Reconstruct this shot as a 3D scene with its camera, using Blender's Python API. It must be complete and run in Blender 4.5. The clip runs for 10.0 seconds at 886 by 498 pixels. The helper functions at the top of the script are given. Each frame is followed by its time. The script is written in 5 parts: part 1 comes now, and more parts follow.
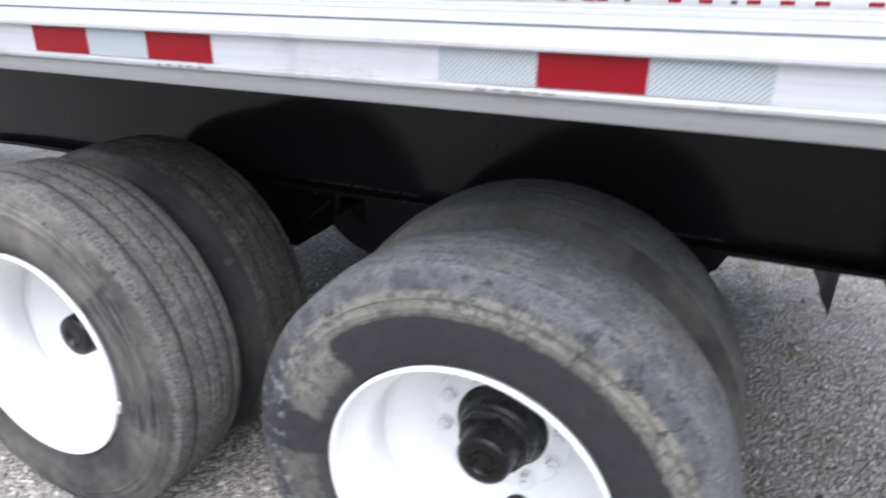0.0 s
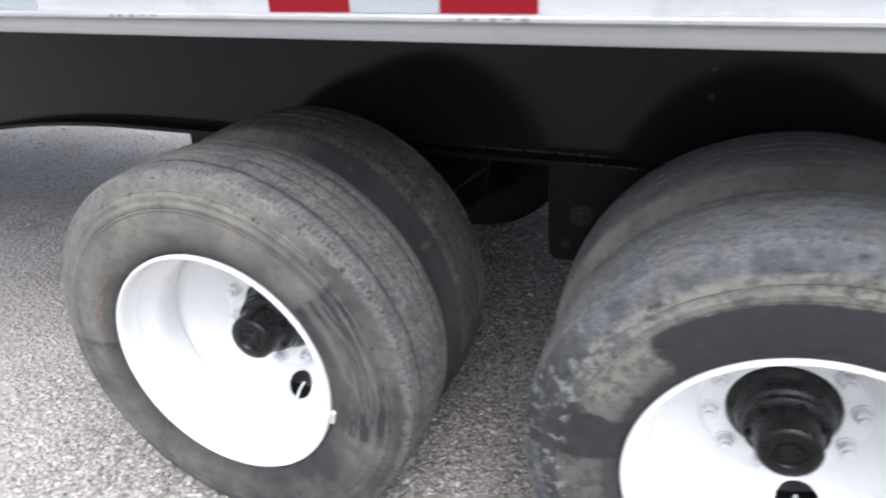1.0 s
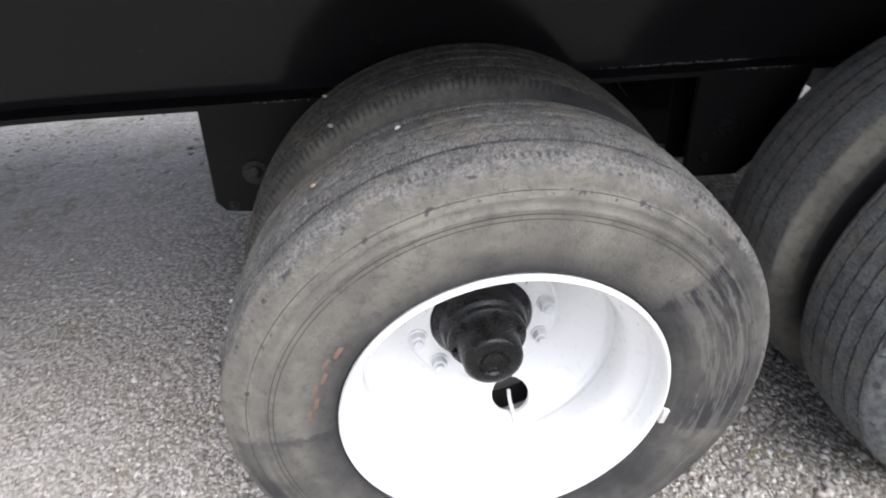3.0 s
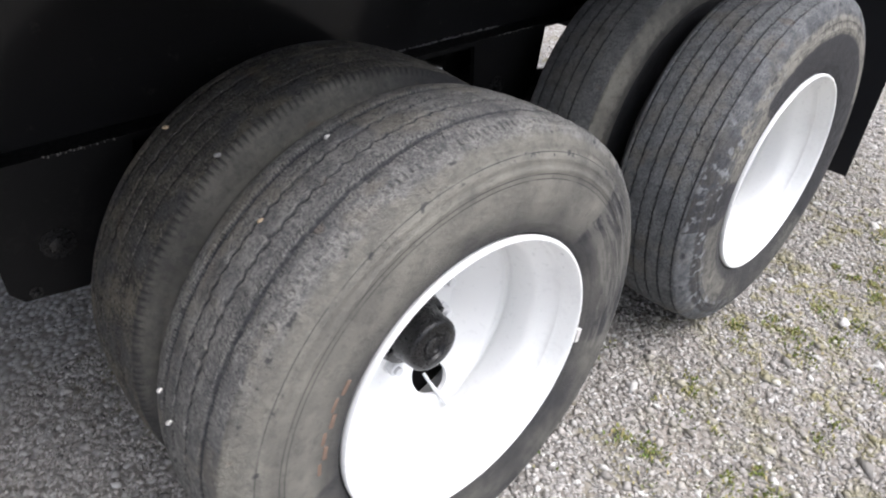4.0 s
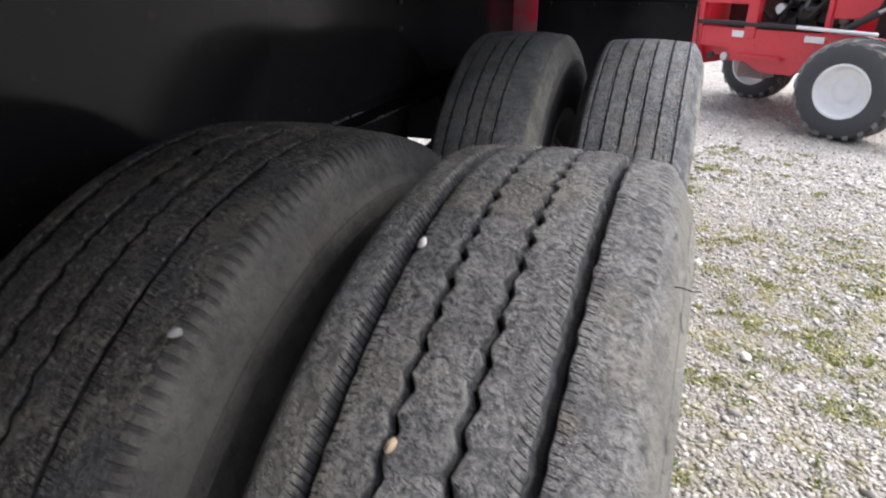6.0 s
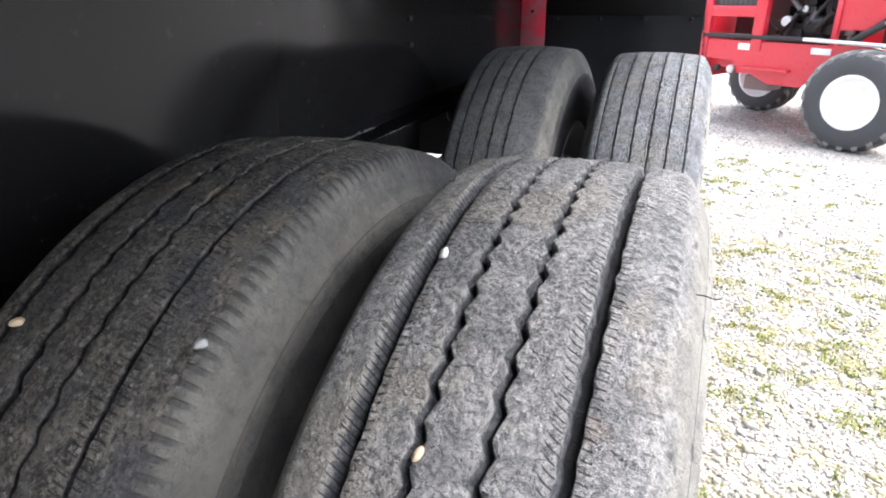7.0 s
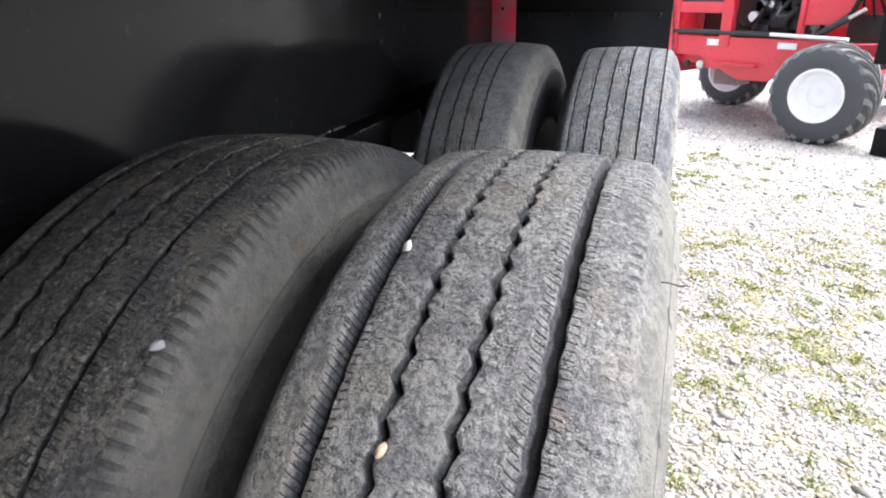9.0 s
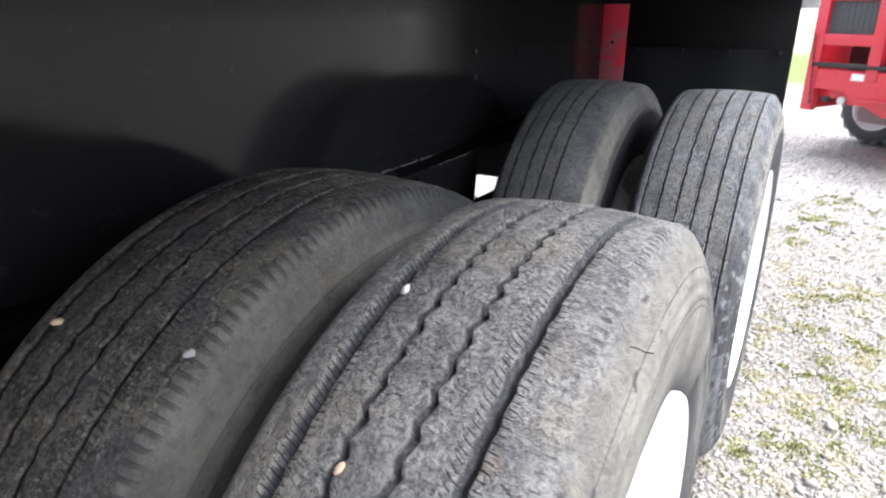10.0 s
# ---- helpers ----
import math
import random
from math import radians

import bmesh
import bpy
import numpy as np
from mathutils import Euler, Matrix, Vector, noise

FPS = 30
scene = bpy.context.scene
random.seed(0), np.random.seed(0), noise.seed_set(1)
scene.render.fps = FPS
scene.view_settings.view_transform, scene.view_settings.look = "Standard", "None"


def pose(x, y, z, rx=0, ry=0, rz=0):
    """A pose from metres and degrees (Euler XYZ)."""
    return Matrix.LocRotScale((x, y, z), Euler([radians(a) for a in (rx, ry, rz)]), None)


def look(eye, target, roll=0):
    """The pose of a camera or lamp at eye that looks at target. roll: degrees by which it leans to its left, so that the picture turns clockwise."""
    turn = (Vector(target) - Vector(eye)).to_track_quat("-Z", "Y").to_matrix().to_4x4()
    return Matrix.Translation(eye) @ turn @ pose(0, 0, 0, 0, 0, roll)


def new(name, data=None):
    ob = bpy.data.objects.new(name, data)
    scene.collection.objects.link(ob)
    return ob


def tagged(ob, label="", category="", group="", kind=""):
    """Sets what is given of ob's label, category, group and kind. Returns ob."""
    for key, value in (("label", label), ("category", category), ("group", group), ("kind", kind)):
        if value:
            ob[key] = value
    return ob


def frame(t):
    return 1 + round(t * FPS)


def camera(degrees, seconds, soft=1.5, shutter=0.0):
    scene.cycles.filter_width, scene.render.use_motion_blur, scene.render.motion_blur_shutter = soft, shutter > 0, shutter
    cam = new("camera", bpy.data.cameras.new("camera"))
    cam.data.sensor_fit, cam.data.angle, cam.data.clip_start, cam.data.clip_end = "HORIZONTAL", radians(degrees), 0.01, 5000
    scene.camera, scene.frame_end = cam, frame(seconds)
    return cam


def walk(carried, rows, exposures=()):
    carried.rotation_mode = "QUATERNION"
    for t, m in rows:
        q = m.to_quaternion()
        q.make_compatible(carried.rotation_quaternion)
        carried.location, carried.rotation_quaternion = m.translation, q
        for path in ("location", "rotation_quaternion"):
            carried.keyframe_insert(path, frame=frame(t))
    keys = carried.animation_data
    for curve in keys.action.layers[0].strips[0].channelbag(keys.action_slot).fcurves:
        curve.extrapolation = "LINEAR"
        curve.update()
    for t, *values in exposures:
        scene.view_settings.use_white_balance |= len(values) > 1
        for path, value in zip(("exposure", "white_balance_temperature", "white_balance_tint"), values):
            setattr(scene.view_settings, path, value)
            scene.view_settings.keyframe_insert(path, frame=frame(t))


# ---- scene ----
cam = camera(70.3, 10.0, soft=1.95, shutter=0.25)
PATH = [
    (0, (1.587, -0.905, 1.466), (0.862, 0.793, 0.699), 0.9),
    (0.2, (1.452, -0.947, 1.474), (0.697, 0.757, 0.600), -2.1),
    (0.5, (1.289, -1.0, 1.495), (0.685, 0.703, 0.638), -0.2),
    (0.7, (1.184, -0.992, 1.492), (0.609, 0.705, 0.662), 0.5),
    (1, (0.966, -0.954, 1.446), (0.313, 0.708, 0.547), -2.1),
    (1.2, (0.832, -0.910, 1.449), (0.176, 0.734, 0.481), -4.9),
    (1.5, (0.652, -0.888, 1.45), (0.074, 0.773, 0.497), -2.1),
    (1.7, (0.532, -0.874, 1.456), (0.065, 0.787, 0.542), -1.6),
    (2, (0.346, -0.885, 1.452), (0.124, 0.807, 0.41), 1.1),
    (2.2, (0.260, -0.874, 1.459), (0.211, 0.829, 0.389), 1.8),
    (2.5, (0.092, -0.846, 1.433), (0.034, 0.862, 0.394), -0.4),
    (2.7, (-0.031, -0.809, 1.41), (-0.051, 0.85, 0.34), -0.9),
    (3.8, (-0.558, -0.628, 1.424), (0.462, 0.655, 0.278), 0.5),
    (4, (-0.606, -0.575, 1.407), (0.489, 0.645, 0.261), 0.7),
    (4.2, (-0.638, -0.494, 1.381), (0.427, 0.637, 0.388), -2.8),
    (4.5, (-0.674, -0.365, 1.339), (0.533, 0.625, 0.089), -0.7),
    (4.8, (-0.711, -0.252, 1.308), (0.514, 0.518, 0.126), -2.3),
    (5, (-0.739, -0.192, 1.256), (0.738, 0.447, 0.069), 0.2),
    (5.2, (-0.714, -0.118, 1.195), (0.904, 0.483, -0.118), -0.8),
    (5.5, (-0.645, -0.063, 1.183), (0.983, 0.537, 0.189), -2.4),
    (5.8, (-0.584, -0.014, 1.187), (1.130, 0.617, 0.275), -0.1),
    (6, (-0.57, 0.013, 1.196), (1.135, 0.671, 0.385), 0.2),
    (6.2, (-0.571, 0.026, 1.201), (1.136, 0.714, 0.418), -0.5),
    (7.3, (-0.58, 0.017, 1.189), (1.143, 0.693, 0.433), -0.4),
    (7.5, (-0.577, 0.014, 1.185), (1.18, 0.613, 0.442), 0.1),
    (7.8, (-0.580, 0.012, 1.180), (1.150, 0.615, 0.457), -0.5),
    (8, (-0.578, 0.008, 1.183), (1.177, 0.617, 0.441), -0.7),
    (8.2, (-0.571, -0.001, 1.190), (1.181, 0.617, 0.455), -0.5),
    (8.5, (-0.573, 0.01, 1.184), (1.185, 0.618, 0.449), -0.8),
    (8.8, (-0.569, 0.012, 1.183), (1.211, 0.629, 0.422), -0.9),
    (9, (-0.57, 0.012, 1.186), (1.168, 0.636, 0.418), -1.1),
    (9.2, (-0.567, 0.018, 1.199), (1.286, 0.677, 0.330), -1.4),
    (9.5, (-0.579, 0.01, 1.184), (1.119, 0.739, 0.419), -1.5),
    (9.8, (-0.571, -0.033, 1.195), (1.042, 0.815, 0.576), 0.6),
    (10, (-0.567, -0.093, 1.228), (1.04, 0.865, 0.518), -0.3),
]
walk(cam, [(t, look(eye, target, roll)) for t, eye, target, roll in PATH],
     exposures=[(0, 1.05, 5980, 13), (2.5, 1.12, 6200, 13), (4.0, 1.03, 6230, 13), (4.6, 0.82, 6280, 13), (5.5, 0.88, 6370, 13), (6.0, 1.38, 6270, 13), (6.2, 1.78, 6270, 13), (7.3, 2.48, 6130, 13), (8.0, 2.50, 6130, 13), (8.5, 2.24, 6130, 13), (9.0, 2.24, 6130, 13), (9.5, 2.2, 6130, 13), (10.0, 2.08, 6090, 13)])

# ---- light: a bright overcast sky and a very soft high sun ----
world = bpy.data.worlds.new("overcast")
scene.world = world
world.use_nodes = True
wn = world.node_tree
sky = wn.nodes.new("ShaderNodeTexSky")
sky.sky_type = "NISHITA"
sky.sun_disc = False
sky.sun_elevation, sky.sun_rotation = radians(62), radians(151)
sky.air_density, sky.dust_density, sky.ozone_density = 1.0, 4.0, 1.0
pale = wn.nodes.new("ShaderNodeHueSaturation")
pale.inputs["Saturation"].default_value = 0.42
wn.links.new(sky.outputs[0], pale.inputs["Color"])
wn.links.new(pale.outputs[0], wn.nodes["Background"].inputs[0])
wn.nodes["Background"].inputs[1].default_value = 0.136
sun_data = bpy.data.lights.new("sun", "SUN")
sun_data.energy, sun_data.angle, sun_data.color = 1.50, radians(74), (1.0, 0.985, 0.965)
sun = new("sun", sun_data)
sun.matrix_world = look((3.0, -5.4, 11.6), (0, 0, 0))


# ---- materials ----
class Graph:
    """A node material under construction; every method returns an output socket."""

    def __init__(self, name):
        self.m = bpy.data.materials.new(name)
        self.m.use_nodes = True
        self.t = self.m.node_tree
        self.b = self.t.nodes["Principled BSDF"]

    def put(self, socket, value):
        if isinstance(value, bpy.types.NodeSocket):
            self.t.links.new(value, socket)
        else:
            socket.default_value = value

    def node(self, kind):
        return self.t.nodes.new(kind)

    def coords(self):
        return self.node("ShaderNodeTexCoord").outputs["Object"]

    def where(self):
        return self.node("ShaderNodeNewGeometry").outputs["Position"]

    def xyz(self, v):
        n = self.node("ShaderNodeSeparateXYZ")
        self.put(n.inputs[0], v)
        return n.outputs

    def join(self, x, y, z):
        n = self.node("ShaderNodeCombineXYZ")
        for s, v in zip(n.inputs, (x, y, z)):
            self.put(s, v)
        return n.outputs[0]

    def math(self, op, a, b=0.0, c=0.0, clamp=False):
        n = self.node("ShaderNodeMath")
        n.operation, n.use_clamp = op, clamp
        for s, v in zip(n.inputs, (a, b, c)):
            self.put(s, v)
        return n.outputs[0]

    def add(self, a, b):
        return self.math("ADD", a, b)

    def mul(self, a, b):
        return self.math("MULTIPLY", a, b)

    def step(self, v, lo, hi, out_lo=0.0, out_hi=1.0):
        n = self.node("ShaderNodeMapRange")
        n.interpolation_type = "SMOOTHSTEP"
        for s, x in zip(n.inputs, (v, lo, hi, out_lo, out_hi)):
            self.put(s, x)
        return n.outputs[0]

    def band(self, v, lo, hi, soft):
        return self.mul(self.step(v, lo - soft, lo + soft), self.step(v, hi - soft, hi + soft, 1.0, 0.0))

    def noise(self, v, scale, detail=4.0, rough=0.6):
        n = self.node("ShaderNodeTexNoise")
        self.put(n.inputs["Vector"], v)
        n.inputs["Scale"].default_value, n.inputs["Detail"].default_value, n.inputs["Roughness"].default_value = scale, detail, rough
        return n.outputs["Fac"]

    def cells(self, v, scale, feature="F1", out="Distance"):
        n = self.node("ShaderNodeTexVoronoi")
        n.feature = feature
        self.put(n.inputs["Vector"], v)
        n.inputs["Scale"].default_value = scale
        return n.outputs[out]

    def mix(self, fac, a, b):
        n = self.node("ShaderNodeMix")
        n.data_type = "RGBA"
        for s, v in ((n.inputs[0], fac), (n.inputs[6], a), (n.inputs[7], b)):
            self.put(s, (*v, 1.0) if isinstance(v, tuple) else v)
        return n.outputs[2]

    def ramp(self, v, *stops):
        n = self.node("ShaderNodeValToRGB")
        self.put(n.inputs[0], v)
        e = n.color_ramp.elements
        while len(e) < len(stops):
            e.new(0.5)
        for el, (p, c) in zip(e, stops):
            el.position, el.color = p, (*c, 1.0)
        return n.outputs[0]

    def bump(self, height, strength=0.5, distance=0.002, under=None):
        n = self.node("ShaderNodeBump")
        n.inputs["Strength"].default_value, n.inputs["Distance"].default_value = strength, distance
        self.put(n.inputs["Height"], height)
        if under is not None:
            self.put(n.inputs["Normal"], under)
        return n.outputs[0]

    def done(self, color, rough=0.5, metal=0.0, normal=None, specular=None, coat=None):
        i = self.b.inputs
        self.put(i["Base Color"], (*color, 1.0) if isinstance(color, tuple) else color)
        self.put(i["Roughness"], rough)
        self.put(i["Metallic"], metal)
        if normal is not None:
            self.put(i["Normal"], normal)
        if specular is not None:
            i["Specular IOR Level"].default_value = specular
        if coat is not None:
            i["Coat Weight"].default_value, i["Coat Roughness"].default_value = coat
        return self.m


def plain(name, color, rough=0.5, metal=0.0, wear=0.25, scale=14.0, dirt=(0.16, 0.14, 0.11), dirty=0.15, specular=None, coat=None, bump=0.15):
    """A painted or raw surface with broad mottling, fine grain and a little dirt."""
    g = Graph(name)
    v = g.coords()
    broad, fine = g.noise(v, scale), g.noise(v, scale * 11, 3.0)
    col = g.mix(g.mul(g.step(broad, 0.35, 0.75), wear), color, tuple(c * 0.62 for c in color))
    col = g.mix(g.mul(g.step(g.add(g.mul(broad, 0.5), g.mul(fine, 0.5)), 0.52, 0.68), dirty), col, dirt)
    return g.done(col, g.step(fine, 0.2, 0.8, max(rough - 0.08, 0.04), min(rough + 0.12, 1.0)), metal,
                  g.bump(fine, bump, 0.001), specular, coat)


SHRINK = 0.915        # the worn tyres against their nominal section above the rim


def tyre_rubber(name, seed, grooves, dust, patches, shoulder=0.4, drips=0.0, mottle=1.0, cuts=1.0, lines=0.5, speckle=0.0, ringed=None, lift=1.0, pit=1.0, pale=1.0, collar=0.0, collar_at=0.494, comb=(400.0, 0.0120, 0.35), teeth=(), nicks=None, ribs=(0.4362, 0.4462, 0.4570, 0.4640), strokes=(), gritty=0.0, tint=(1.0, 1.0, 1.0)):
    """Worn, dusty rubber. grooves: lateral places of the siped grooves; dust: how much tan dust lies on the sidewall;
    patches: (from degree, to degree, inner radius, outer radius, amount) of sidewall stains, amount < 0 for washed, darker ones."""
    g = Graph(name)
    v = g.coords()
    x, y, z = g.xyz(v)
    r = g.math("SQRT", g.add(g.mul(x, x), g.mul(z, z)))
    r = g.math("MULTIPLY_ADD", r, 1 / SHRINK, 0.3 - 0.3 / SHRINK)
    turn = g.math("ARCTAN2", z, x)
    s = g.join(g.add(x, seed), g.add(y, seed * 0.7), z)
    broad, mid, fine, grit = g.noise(s, 5.0, 3.0), g.noise(s, 26.0, 5.0, 0.65), g.noise(s, 210.0, 5.0, 0.75), g.noise(s, 480.0, 2.0)
    blot, coarse = g.noise(s, 48.0, 5.0, 0.7), g.noise(s, 105.0, 5.0, 0.72)
    # dust on the running surface, none down in the grooves; groove colours hold painted depth shade too
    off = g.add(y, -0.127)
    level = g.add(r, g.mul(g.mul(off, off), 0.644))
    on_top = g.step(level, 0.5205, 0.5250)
    tread_dust = g.step(g.add(g.add(g.mul(blot, 0.28), g.mul(coarse, 0.38)), g.mul(fine, 0.42)), 0.45, 0.63)
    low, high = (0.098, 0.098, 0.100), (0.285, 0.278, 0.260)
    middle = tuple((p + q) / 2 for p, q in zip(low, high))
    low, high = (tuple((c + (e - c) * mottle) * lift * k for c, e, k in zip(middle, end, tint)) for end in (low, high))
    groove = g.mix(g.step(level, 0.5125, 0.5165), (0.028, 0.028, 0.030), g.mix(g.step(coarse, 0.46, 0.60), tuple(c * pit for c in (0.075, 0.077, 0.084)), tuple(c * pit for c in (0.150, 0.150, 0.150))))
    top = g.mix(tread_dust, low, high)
    top = g.mix(g.mul(g.step(grit, 0.60, 0.68), 0.48), top, (0.44, 0.425, 0.395))
    if gritty:
        dots = g.mul(g.step(g.cells(s, 300.0), 0.24, 0.14), g.step(g.add(g.mul(g.step(y, 0.058, 0.040), 0.16), g.mul(mid, 0.8)), 0.42, 0.52))
        top = g.mix(g.mul(dots, gritty), top, (0.50, 0.485, 0.455))
    top = g.mix(g.mul(g.step(g.noise(s, 330.0, 2.0), 0.36, 0.28), 0.8), top, (0.035, 0.035, 0.037))
    hue = g.noise(s, 8.0, 3.0)
    top = g.mix(g.mul(g.step(g.add(g.mul(hue, 0.75), g.mul(coarse, 0.25)), 0.50, 0.60), 0.48 * mottle), top, (0.290, 0.258, 0.200))
    top = g.mix(g.mul(g.step(hue, 0.46, 0.34), 0.26 * mottle), top, (0.128, 0.131, 0.140))
    # short slanting cuts across the ribs
    wave = g.math("FRACT", g.add(g.add(g.mul(turn, 96 / 6.2832), g.mul(y, 9.0)), g.mul(blot, 0.9)))
    slit = g.mul(g.step(g.math("ABSOLUTE", g.add(wave, -0.5)), 0.045, 0.015), g.step(g.noise(s, 33.0, 2.0), 0.57, 0.63))
    slit = g.mul(g.mul(slit, cuts), on_top)
    top = g.mix(g.mul(slit, 0.75), top, (0.030, 0.030, 0.032))
    crumb = g.node("ShaderNodeTexVoronoi")
    warp = g.add(g.mul(coarse, 0.012), g.mul(blot, 0.010))
    g.put(crumb.inputs["Vector"], g.join(g.add(x, g.add(warp, seed)), g.add(y, warp), g.add(z, warp)))
    crumb.inputs["Scale"].default_value = 185.0
    hollow = g.mul(g.step(crumb.outputs["Distance"], 0.40, 0.80), g.step(mid, 0.36, 0.60, 0.3, 1.0))
    top = g.mix(g.mul(hollow, 0.11), top, (0.045, 0.044, 0.043))
    chip = g.mul(g.step(g.xyz(crumb.outputs["Color"])[0], 0.86, 0.90), g.step(crumb.outputs["Distance"], 0.55, 0.35))
    top = g.mix(g.mul(chip, 0.15 + 0.30 * cuts), top, (0.43, 0.42, 0.39))
    crack = g.math("ABSOLUTE", g.add(g.noise(s, 74.0, 4.0, 0.6), -0.5))
    crack = g.mul(g.mul(g.step(crack, 0.020, 0.005), g.step(g.noise(s, 21.0, 2.0), 0.44, 0.56)), on_top)
    top = g.mix(g.mul(crack, 0.70 * mottle), top, (0.036, 0.035, 0.034))
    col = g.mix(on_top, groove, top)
    # bare, bluish scuffs
    col = g.mix(g.mul(g.step(g.add(g.mul(g.noise(s, 15.0, 3.0), 0.7), g.mul(coarse, 0.3)), 0.50, 0.60), 0.50 * mottle), col, (0.092, 0.095, 0.103))
    # sidewall: dust thins out towards the rim
    side = g.step(r, 0.508, 0.492)
    side = g.math("MAXIMUM", side, g.step(g.math("ABSOLUTE", g.add(y, -0.127)), 0.1025, 0.109))
    rings = g.noise(g.join(g.mul(r, 34.0), g.mul(turn, 1.6), seed), 1.4, 2.0)
    wall = g.mul(g.step(g.add(g.mul(rings, 0.08), g.add(g.mul(broad, 0.70), g.mul(mid, 0.18))), 0.28, 0.64), dust)
    for lo, hi, r0, r1, amount, *soft in patches:
        worn = g.step(g.noise(s, 8.0, 4.0), 0.30, 0.55, 0.45, 1.0)
        wob = g.mul(g.add(g.noise(s, 60.0, 3.0), -0.5), 0.12)
        m = g.band(g.add(r, g.mul(wob, 0.20 if amount > 0 else 0.05)), r0, r1, 0.008 if amount > 0 else 0.004)
        if hi - lo < 359:
            m = g.mul(g.band(g.add(turn, wob), radians(lo), radians(hi), soft[0] if soft else 0.014), m)
        wall = g.math("ADD", wall, g.mul(g.mul(m, worn), amount), clamp=True)
    wall = g.mul(wall, g.step(g.add(g.mul(fine, 0.35), g.mul(blot, 0.65)), 0.34, 0.54, 0.62, 1.0))
    wall = g.mul(wall, g.step(g.add(r, g.mul(broad, 0.02)), 0.312, 0.400, 0.28, 1.0))
    if drips:
        run = g.add(g.mul(g.noise(g.join(g.mul(turn, 17.0), g.mul(r, 40.0), seed), 1.0, 5.0, 0.65), 0.6), g.mul(mid, 0.4))
        wall = g.mul(wall, g.step(run, 0.49, 0.57, 1.0, 1.0 - drips))
    tan = g.mix(broad, tuple(c * pale for c in (0.215, 0.207, 0.180)), tuple(c * pale for c in (0.315, 0.300, 0.258)))
    flank = g.mix(wall, (0.043, 0.043, 0.046), tan)
    for c in ribs:
        thin = g.mul(g.band(r, c - 0.0009, c + 0.0009, 0.0008), g.step(g.noise(s, 9.0, 3.0), 0.28, 0.48))
        flank = g.mix(g.mul(thin, lines), flank, (0.05, 0.05, 0.05))
    if ringed:
        rib = g.mul(g.band(turn, radians(ringed[0]), radians(ringed[1]), 0.02), g.band(r, 0.355, 0.468, 0.01))
        rib = g.mul(rib, g.step(g.noise(g.join(g.mul(r, 84.0), g.mul(turn, 3.0), g.add(seed, g.mul(mid, 1.1))), 1.0, 4.0, 0.65), 0.48, 0.58))
        flank = g.mix(g.mul(rib, 0.42), flank, (0.26, 0.25, 0.225))
    if speckle:
        zone = g.mul(g.band(r, 0.425, 0.520, 0.012), g.math("MAXIMUM", g.step(turn, radians(112), radians(150)), g.step(turn, radians(-90), radians(-130))))
        zone = g.math("MAXIMUM", zone, g.mul(g.band(r, 0.480, 0.512, 0.012), 0.30))
        flank = g.mix(g.mul(g.mul(g.step(g.add(g.mul(g.noise(s, 36.0, 5.0, 0.7), 0.7), g.mul(broad, 0.3)), 0.48, 0.55), zone), speckle), flank, (0.075, 0.080, 0.092))
        flank = g.mix(g.mul(g.mul(g.step(g.noise(s, 34.0, 4.0, 0.65), 0.54, 0.61), zone), speckle * 0.9), flank, (0.35, 0.365, 0.38))
    flank = g.mix(g.mul(g.step(grit, 0.66, 0.72), 0.35), flank, (0.36, 0.35, 0.33))
    if collar:
        ring = g.mul(g.step(g.add(r, g.mul(g.add(blot, -0.5), 0.030)), collar_at, collar_at + 0.014), g.step(turn, radians(165), radians(130)))
        flank = g.mix(g.mul(ring, collar), flank, top)
        smudge = g.mul(g.band(g.add(r, g.mul(blot, 0.016)), 0.506, 0.519, 0.003), g.step(g.noise(s, 30.0, 4.0), 0.61, 0.67))
        smudge = g.math("MAXIMUM", smudge, g.mul(g.band(g.add(r, g.mul(blot, 0.010)), 0.470, 0.482, 0.003), g.step(g.noise(s, 44.0, 3.0), 0.58, 0.66)))
        flank = g.mix(g.mul(smudge, collar), flank, (0.045, 0.046, 0.05))
    col = g.mix(side, col, flank)
    # smeared black strokes, each in its own stretch of the tyre
    for lo, hi, r0, r1, size, amount in strokes:
        bend = g.noise(g.join(g.add(g.mul(x, size), seed), g.mul(y, size * 0.3), g.mul(z, size)), 1.0, 3.0, 0.55)
        line = g.mul(g.step(g.math("ABSOLUTE", g.add(bend, -0.5)), 0.026, 0.008), g.step(g.noise(s, 20.0, 2.0), 0.42, 0.52))
        zone = g.mul(g.band(turn, radians(lo), radians(hi), 0.10), g.band(r, r0, r1, 0.012))
        col = g.mix(g.mul(g.mul(line, zone), amount), col, (0.030, 0.031, 0.034))
    # dark, bluish worn shoulder edge
    edge = g.mul(g.band(r, 0.474, 0.512, 0.008), g.step(g.add(g.mul(g.noise(s, 20.0, 4.0), 0.6), g.mul(coarse, 0.4)), 0.46, 0.56))
    col = g.mix(g.mul(edge, shoulder), col, (0.038, 0.042, 0.052))
    rust = g.mul(g.band(r, 0.47, 0.525, 0.01), g.step(g.noise(s, 11.0, 2.0), 0.66, 0.73))
    col = g.mix(g.mul(rust, 0.45), col, (0.20, 0.13, 0.08))
    # relief: gritty grain, cuts, cracks, crumbs
    height = g.add(g.mul(fine, 1.5), g.mul(mid, 0.8))
    rough_zone = g.math("MAXIMUM", on_top, g.mul(g.step(r, 0.474, 0.488), g.step(g.math("ABSOLUTE", g.add(y, -0.127)), 0.096, 0.102)))
